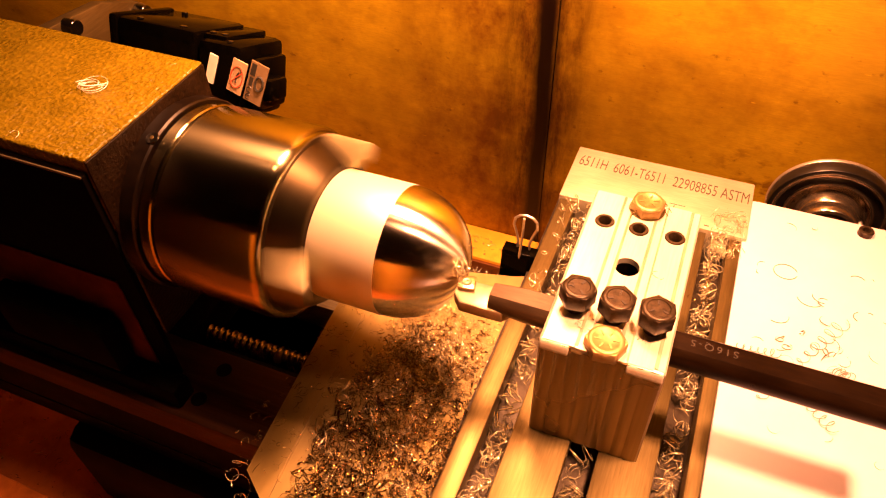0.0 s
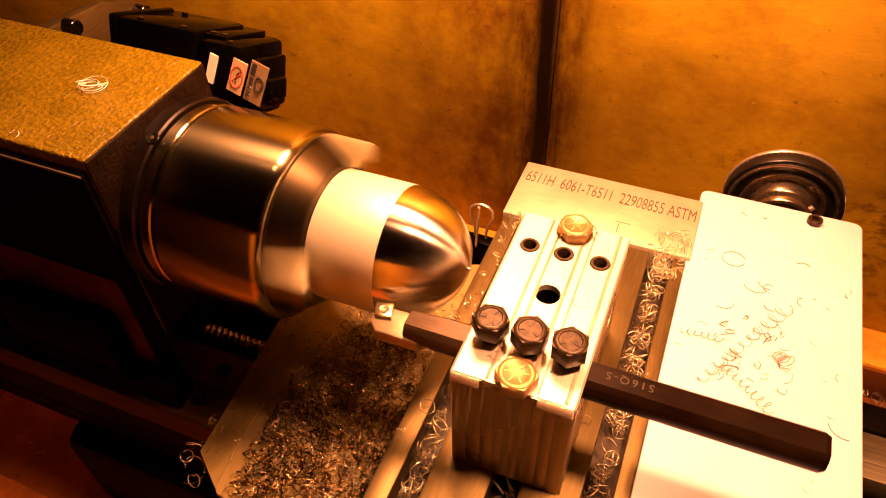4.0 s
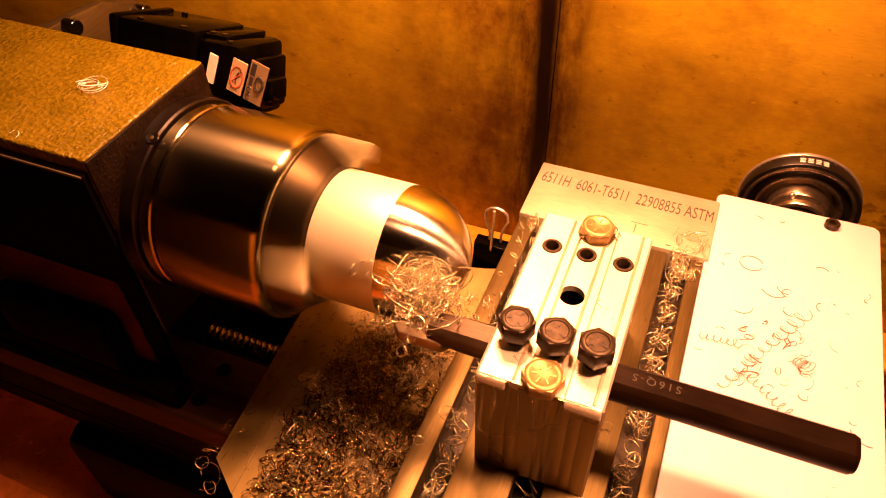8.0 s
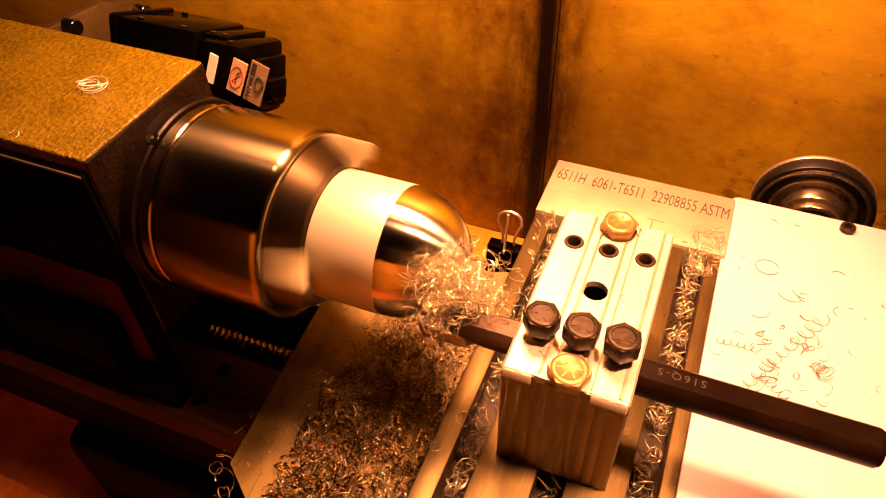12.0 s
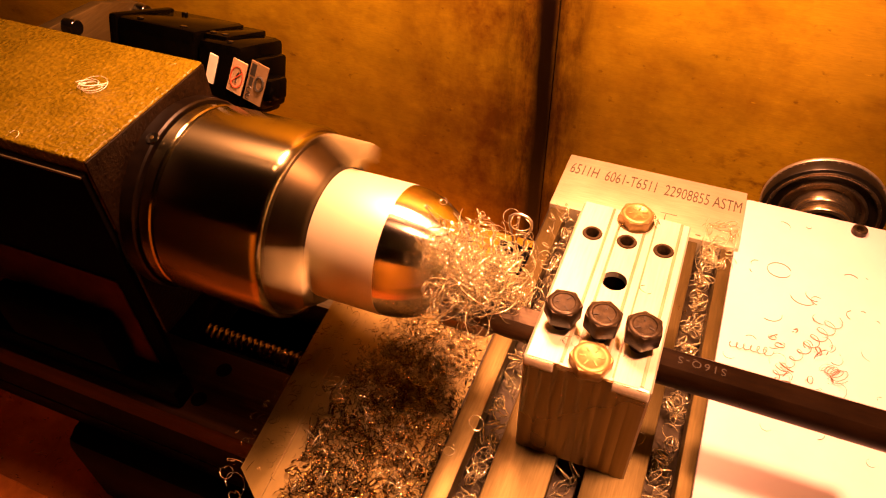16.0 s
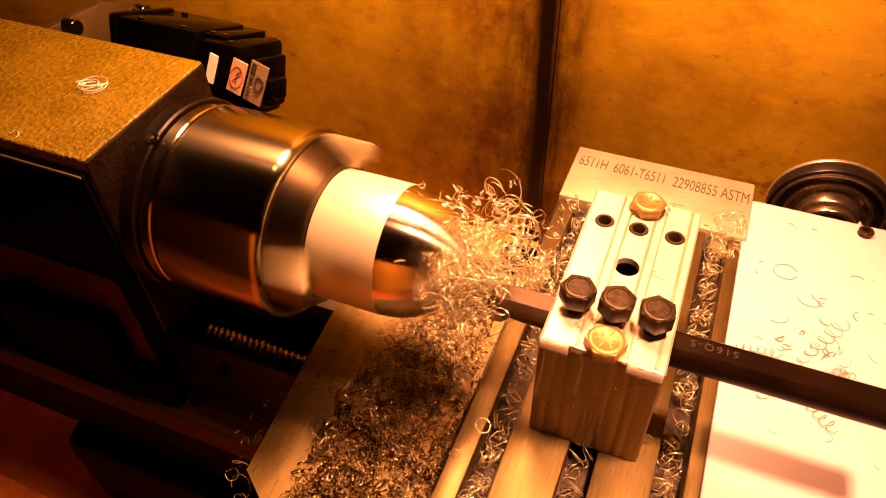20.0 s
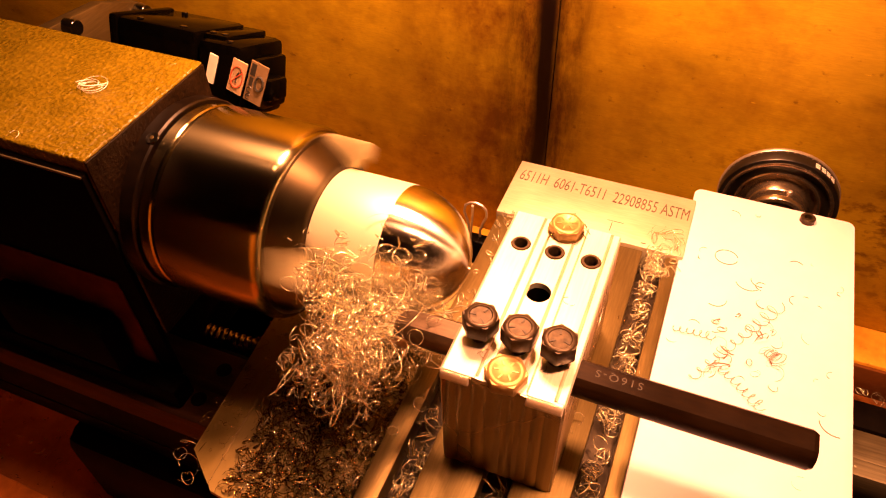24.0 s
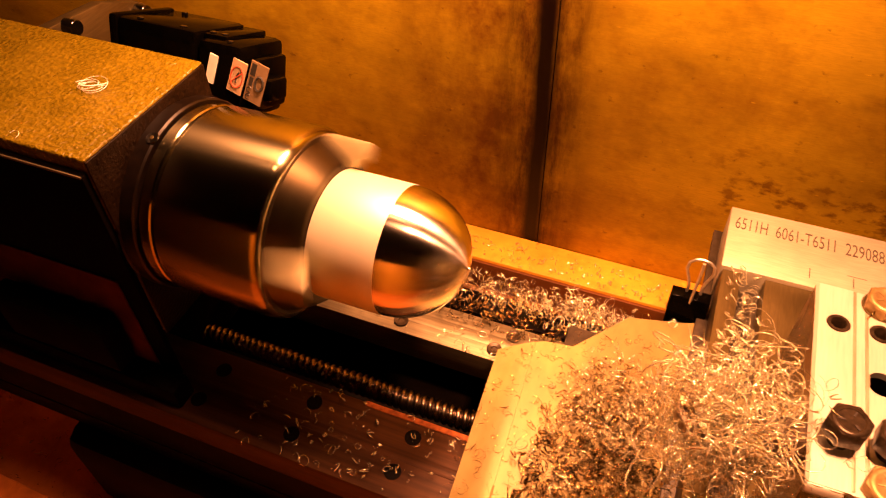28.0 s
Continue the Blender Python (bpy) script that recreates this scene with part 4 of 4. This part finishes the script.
    rng = np.random.default_rng(12)
    t = thing("swarf_in_slots", (70, 0, -72), "curled swarf packed in the T-slots", "swarf", kind="stuff")
    for x0, x1, n, y in ((26, 37, 180, (-120, 128)), (67, 78, 60, (-120, -38)), (107, 118, 190, (-100, 135))):
        p = inside(rng, n, (x0 + 1.5, x1 - 1.5), y, (-71, -58))
        swarf("slot_curls", [curls(rng, p, (1.8, 4.8), (0.7, 1.7), (0.2, 1.0), 0.22)], "chip", t)
    p = inside(rng, 60, (109, 125), (112, 150), (-62, -52))
    swarf("loose_curls", [curls(rng, p, (2, 6), (0.6, 1.5), (0.3, 1.2), 0.2, steps=20)], "chip", t)
    p = inside(rng, 40, (16, 36), (40, 128), (-57.6, -54))
    swarf("strip_curls", [curls(rng, p, (1, 4), (0.5, 1.5), (0.3, 1.2), 0.2)], "chip", t)
    p = np.array([[114, 40, -57], [112, 84, -56], [110, 70, -56]])
    swarf("long_curls", [curls(rng, p, (1.4, 2.2), (4, 7), (1.6, 3.0), 0.15, steps=60)], "chip_dark", t)
    return t


def swarf_on_plate():
    rng = np.random.default_rng(13)
    t = thing("curls_on_plate", (174, 30, -58), "hair-thin swarf curls lying on the white plate", "swarf", kind="stuff")
    p = inside(rng, 46, (132, 215), (-60, 160), (-57.7, -57.2))
    swarf("stray_curls", [curls(rng, p[:24], (1.2, 4.5), (0.25, 0.6), (0.02, 0.1), 0.17, 0.05, 16)], "curl_brown", t)
    p = inside(rng, 26, (150, 190), (25, 75), (-57.6, -56))
    swarf("tangled_curls", [curls(rng, p, (1.5, 4.5), (0.6, 1.4), (0.1, 0.5), 0.18, 0.3, 18)], "curl_brown", t)
    for a, b, loops, amp in (((145, 18), (183, 84), 11, 3.6), ((154, 34), (180, 14), 8, 3.0), ((131, 48), (152, 50), 6, 2.4), ((180, 50), (186, 46), 5, 5.0)):
        n = loops * 16
        along = Vector((b[0] - a[0], b[1] - a[1])).normalized()
        path = []
        for i in range(n + 1):
            q = i / n
            w = 6.2832 * loops * q
            u = amp * (0.55 + 0.45 * q) * (1 + 0.15 * math.sin(9 * q))
            x = a[0] + (b[0] - a[0]) * q + u * (0.55 * math.cos(w) * along.x - math.sin(w) * along.y)
            y = a[1] + (b[1] - a[1]) * q + u * (0.55 * math.cos(w) * along.y + math.sin(w) * along.x)
            path.append((x, y, -56.6 + 0.9 * math.cos(w)))
        bm = bmesh.new()
        tube(bm, path, 0.17, 4)
        part("spring_curl", bm, "curl_brown", t)
    for x, y, r, a0, a1 in ((152, 113, 6.5, 0.3, 6.0), (166, 97, 7, 3.4, 5.6), (172, 100, 5, 3.0, 5.0), (190, 120, 4, 0.5, 2.6), (192, 92, 4, 2.0, 4.2), (214, 18, 8, 3.2, 4.9), (150, 78, 6, 4.2, 6.4)):
        bm = bmesh.new()
        tube(bm, [(x + r * math.cos(a), y + 0.9 * r * math.sin(a), -57.7) for a in np.linspace(a0, a1, 18)], 0.2, 4)
        part("fine_curl", bm, "curl_brown", t)
    return t


def swarf_on_post():
    rng = np.random.default_rng(17)
    t = thing("curls_on_tool_post", (70, 0, 13), "a few short curls caught round the tool post bolts", "swarf", kind="stuff")
    p = np.array([[60, -24, 13.3], [58, -25, 13.4], [63, -23, 13.3], [84, -24, 13.4], [81, 57, 13.6], [78, 62, 14], [83, -22, 13.3], [66, 50, 13.3], [84, 15, 13.2]])
    swarf("short_curls", [curls(rng, p, (1.2, 3), (0.5, 1.2), (0.1, 0.6), 0.16, 0.4, 16)], "chip_dark", t)
    return t


def swarf_on_bed():
    rng = np.random.default_rng(14)
    t = thing("swarf_on_bed", (60, 0, -105), "loose swarf on the bed ways and bench", "swarf", kind="stuff")
    p = inside(rng, 60, (-190, 60), (27, 55), (-104.6, -101))
    p = np.concatenate([p, inside(rng, 170, (-110, 70), (-75, -28), (-104.6, -101)), inside(rng, 26, (190, 330), (-70, 55), (-104.6, -101))])
    swarf("way_curls", [curls(rng, p, (0.7, 2.6), (0.4, 1.2), (0.2, 1.2), 0.2, steps=10)], "chip", t)
    p = inside(rng, 900, (-140, 330), (80, 208), (BENCH + 0.5, BENCH + 24))
    swarf("bench_curls", [curls(rng, p, (1.5, 5), (0.4, 1.4), (0.2, 1.2), 0.34)], "chip", t)
    p = inside(rng, 900, (-90, 110), (46, 84), (-104, -90))
    swarf("cover_curls", [curls(rng, p, (0.8, 3), (0.4, 1.3), (0.2, 1.2), 0.18, steps=10)], "chip_dark", t)
    heap = lambda p: np.hypot((p[:, 0] - 48) / 42, (p[:, 1] - 74) / 16) < rng.uniform(0.3, 1.1, len(p))
    swarf("heaped_curls", [curls(rng, inside(rng, 330, (0, 95), (56, 94), (-104, -88), heap), (1.2, 3.8), (0.5, 1.4), (0.2, 1.2), 0.19, steps=12)], "chip", t)
    p = inside(rng, 300, (-70, 20), (62, 92), (-104, -97))
    swarf("scattered_curls", [curls(rng, p, (0.7, 2.2), (0.4, 1.2), (0.2, 1.2), 0.2, steps=9)], "chip", t)
    p = inside(rng, 240, (-420, -250), (-130, 0), (BENCH + 0.3, BENCH + 1.5))
    swarf("dust_curls", [curls(rng, p, (0.5, 3), (0.3, 1), (0.1, 0.4), 0.2, steps=8)], "chip", t)
    p = inside(rng, 170, (-120, 120), (213, 240), (-223.6, -222))
    swarf("rail_curls", [curls(rng, p, (0.5, 3), (0.3, 1), (0.1, 0.6), 0.25, steps=8)], "chip", t)
    return t


def bench_clutter():
    t = thing("wooden_block", (-480, -55, BENCH), "short offcut of reddish wood on the bench", "wood block")
    bm = bmesh.new()
    box(bm, -560, -400, -96, -14, BENCH, BENCH + 54, 2)
    part("offcut", bm, "bench", t)
    t = thing("wooden_batten", (-320, -150, BENCH), "reddish wooden batten lying along the bench", "batten")
    bm = bmesh.new()
    box(bm, -640, -262, -185, -108, BENCH, BENCH + 10, 1.5)
    part("board", bm, "bench", t)


def curl_on_headstock():
    rng = np.random.default_rng(15)
    t = thing("curl_on_headstock", (-215, -6, 58), "small pale nest of swarf lying on the headstock", "swarf curl")
    p = np.array([[-199, -2, 59.2], [-197, -1, 59.4], [-196, -3, 59.3], [-195, -2, 59.5]])
    swarf("stray_curl", [curls(rng, np.array([[-203, -46.5, 58.9]]), (2.6, 3.2), (0.5, 0.6), (0.05, 0.1), 0.2, 0.05, 20)], "label_white", t)
    swarf("pale_curl", [curls(rng, p, (3.4, 5.6), (1.0, 1.7), (0.05, 0.2), 0.22, 0.08, 28)], "label_white", t)
    return t


# the nest of swarf at the tool, peeled clump by clump off the work: seconds, its centre from the tool's point, and its spread (mm)
NEST_PATH = [(0.0, 4, 4, 8, 5), (5.5, 3, 2, 9, 8), (7.0, 7, 3, 9, 11), (9.0, 16, 5, 9, 13), (11.0, 17, 6, 10, 16), (12.5, 16, 6, 10, 18), (14.5, 19, 5, 15, 22), (17.0, 17, 5, 15, 26),
             (20.0, 8, 6, 5, 35), (21.5, 9, 6, 4, 38), (22.4, 9, 3, 9, 35), (23.5, 0, -5, 6, 37), (24.0, 4, -9, -2, 40), (24.5, 5, -10, -8, 40), (25.4, 6, -10, -9, 40), (26.0, 12, -6, 3, 33),
             (26.8, 18, -5, 4, 30), (28.0, 22, -5, 4, 30)]
JOINS = [4.2, 5.7, 6.3, 6.8, 7.2, 7.6, 8.0, 8.6, 10.0, 11.2, 12.6, 13.2, 13.8, 14.4, 15.4, 16.4, 17.2, 17.8, 18.3, 18.8, 19.3, 19.7, 20.4, 21.2]


def swarf_nest():
    out = []
    for i in range(len(JOINS)):
        rng = np.random.default_rng(100 + i)
        t = thing("swarf_clump", (0, 0, 0), "springy tangle of bright swarf curls whirling at the cutting tool", "swarf clump", "swarf nest")
        p = rng.normal(size=(40, 3)) * np.array([7.4, 6.6, 7.2])
        p *= np.minimum(1, 20 / np.linalg.norm(p, axis=1))[:, None]
        wide = rng.normal(size=(13, 3)) * 8.5
        wide *= np.minimum(1, 13 / np.linalg.norm(wide, axis=1))[:, None]
        pieces = [curls(rng, p, (1.5, 3.8), (0.5, 1.5), (0.3, 1.4), 0.19, steps=20)]
        pieces.append(curls(rng, wide, (4, 11), (0.4, 1.1), (0.1, 0.6), 0.19, steps=26))
        tagged(swarf("tangle", pieces, "chip", t), kind="stuff")
        out.append(t)
    return out


FLUNG = [(0.05, (30, -30, 40), 0.9), (0.15, (70, -20, 60), 1.0), (0.3, (110, -15, 50), 0.9), (0.55, (25, -50, 30), 0.8), (0.7, (10, -60, 45), 0.9), (0.85, (-30, 20, 60), 0.8)]


def flung_curls():
    out = []
    for i in range(len(FLUNG)):
        rng = np.random.default_rng(300 + i)
        t = thing("flung_curl", (0, 0, 0), "single bright curl of swarf thrown off the tool", "swarf curl", "flung curls")
        swarf("curl", [curls(rng, np.zeros((1, 3)), (2.5, 5), (0.7, 1.6), (0.3, 1.2), 0.28, steps=24)], "chip", t)
        out.append(t)
    return out


# ---- what moves ----
CARRIAGE_X = [(0.0, 0.0), (0.5, 0.5), (1.0, 1.0), (1.4, 1.0), (1.5, -0.1), (1.6, -3.6), (2.0, -25.0), (2.1, -30.1), (2.2, -32.7), (2.5, -32.9), (3.5, -30.2), (5.5, -24.9),
              (7.0, -21.2), (8.5, -17.5), (10.0, -14.1), (11.5, -11.0), (12.5, -9.0), (14.5, -5.6), (16.0, -3.5), (17.5, -1.9), (19.0, -0.7), (20.5, 0.2), (21.5, 0.5),
              (22.4, 0.8), (23.1, 0.8), (23.22, -0.1), (23.32, -3.6), (23.5, -13.0), (23.8, -28.1), (23.9, -31.4), (24.05, -32.9), (24.5, -33.9), (25.2, -33.2), (25.4, -30.4),
              (25.5, -26.6), (26.0, 0.1), (27.0, 52.9), (28.0, 103.9)]
SLIDE_Y = [(0.0, 0.0), (0.4, 2.1), (0.65, 3.3), (0.74, 3.0), (0.8, 0.5), (0.9, -4.8), (1.3, -26.0), (1.4, -28.5), (1.6, -28.9), (2.5, -28.7), (3.5, -28.4), (5.5, -27.4),
           (7.0, -26.2), (8.5, -24.5), (10.0, -22.4), (11.5, -19.8), (12.5, -18.0), (14.5, -13.7), (16.0, -10.3), (17.5, -6.7), (19.0, -2.6), (20.5, 1.3), (21.5, 4.0),
           (22.3, 5.6), (22.44, 5.2), (22.5, 2.6), (22.6, -3.4), (23.0, -25.6), (23.12, -28.4), (23.5, -28.7), (25.0, -28.6), (26.0, -28.3), (28.0, -26.6)]


def at_time(table, t):
    for (a, u), (b, v) in zip(table, table[1:]):
        if t <= b:
            return u + (v - u) * max(0.0, (t - a) / (b - a))
    return table[-1][1]


def place_of(ob):
    return ob.matrix_basis.translation.copy()


def ease(s):
    s = min(1.0, max(0.0, s))
    return s * s * (3 - 2 * s)


def motions():
    times = sorted({t for t, _ in CARRIAGE_X} | {t for t, _ in SLIDE_Y})
    for ob in ON_CARRIAGE:
        p = place_of(ob)
        walk(ob, [(t, pose(p.x + x * 0.001, p.y, p.z)) for t, x in CARRIAGE_X])
    for ob in ON_SLIDE:
        p = place_of(ob)
        walk(ob, [(t, pose(p.x + at_time(CARRIAGE_X, t) * 0.001, p.y + at_time(SLIDE_Y, t) * 0.001, p.z)) for t in times])
    for ob in SPINNING:
        p = place_of(ob)
        walk(ob, [(k / 30, pose(p.x, p.y, p.z, 80 * k)) for k in range(28 * 30 + 1)])
    p = place_of(WHEEL)
    rows, turn = [], 0.0
    for k in range(28 * 30 + 1):
        want = (at_time(SLIDE_Y, k / 30) + 28.6) / 4.0 * 360
        turn += max(-80.0, min(80.0, (want - turn + 180) % 360 - 180))
        rows.append((k / 30, pose(p.x + at_time(CARRIAGE_X, k / 30) * 0.001, p.y, p.z, 0, turn, 0)))
    walk(WHEEL, rows)
    p = place_of(SCREW)
    rows, turn, last = [], 0.0, 0.0
    for k in range(28 * 15 + 1):
        t = k / 15
        x = at_time(CARRIAGE_X, t)
        step = (x - last) / 4.4 * 360
        last = x
        turn += max(-80.0, min(80.0, step))
        rows.append((t, pose(p.x, p.y, p.z, turn)))
    walk(SCREW, rows)
    for i, (ob, start) in enumerate(zip(CLUMPS, JOINS)):
        rng = random.Random(500 + i)
        rest = Vector((rng.uniform(-57, -54), rng.uniform(-1.5, 1.5), rng.uniform(-1.5, 1.5)))
        off = Vector([rng.gauss(0, 1) for _ in range(3)]).normalized() * rng.uniform(0.25, 0.85) ** 0.6
        off.x *= 1.15
        if i < 5:
            off *= 0.5
        ph, spin = rng.uniform(0, 6.28), [rng.uniform(-32, 32) for _ in range(3)]
        rows = []
        for k in range(28 * 5 + 1):
            t = k / 5
            cx, cy = at_time(CARRIAGE_X, t), at_time(SLIDE_Y, t)
            x, y, z, spread = [at_time([(r[0], r[c]) for r in NEST_PATH], t) for c in (1, 2, 3, 4)]
            calm = 1 - 0.8 * ease((t - 22.5) / 1.0)
            whirl = Vector((math.sin(2.3 * t + ph), math.cos(1.9 * t + ph), math.sin(3.1 * t + 2 * ph))) * (0.035 * spread * calm)
            pos = Vector((cx + x, cy - 12 + y, z)) + off * (spread * 0.95) + whirl
            pos.z = max(pos.z, -74)
            join = ease((t - start) / 0.7)
            pos = rest.lerp(pos, join)
            rows.append((t, pose(pos.x * 0.001, pos.y * 0.001, AX + pos.z * 0.001, *[s * join * calm * math.sin(0.9 * t + ph) for s in spin])))
        walk(ob, rows)
    for i, (ob, (start, throw, span)) in enumerate(zip(FLYING, FLUNG)):
        rows = []
        for k in range(int(28 * 10) + 1):
            t = k / 10
            if 3.0 < t < 27.9 and k % 20:
                continue
            s = min(max(t - start, 0.0), span)
            x = -2 + throw[0] * s
            y = -8 + throw[1] * s * 1.4
            z = 8 + throw[2] * s - 190 * s * s
            rows.append((t, pose((x + (at_time(CARRIAGE_X, t) if s == span else 0)) * 0.001, y * 0.001, AX + max(z, -54 if x > 15 else -80) * 0.001, 300 * s, 190 * s, 120 * s)))
        walk(ob, rows)


setting()
bed()
SCREW = leadscrew()
headstock()
servo()
SPINNING = [chuck(), workpiece()]
WHEEL = handwheel()
ON_CARRIAGE = [carriage(), cover_plate(), binder_clip(), swarf_on_saddle(), swarf_on_plate()]
ON_SLIDE = [cross_slide(), tool_post(), boring_bar(), swarf_on_slide(), swarf_on_post()]
swarf_on_bed()
curl_on_headstock()
bench_clutter()
CLUMPS = swarf_nest()
FLYING = flung_curls()
motions()
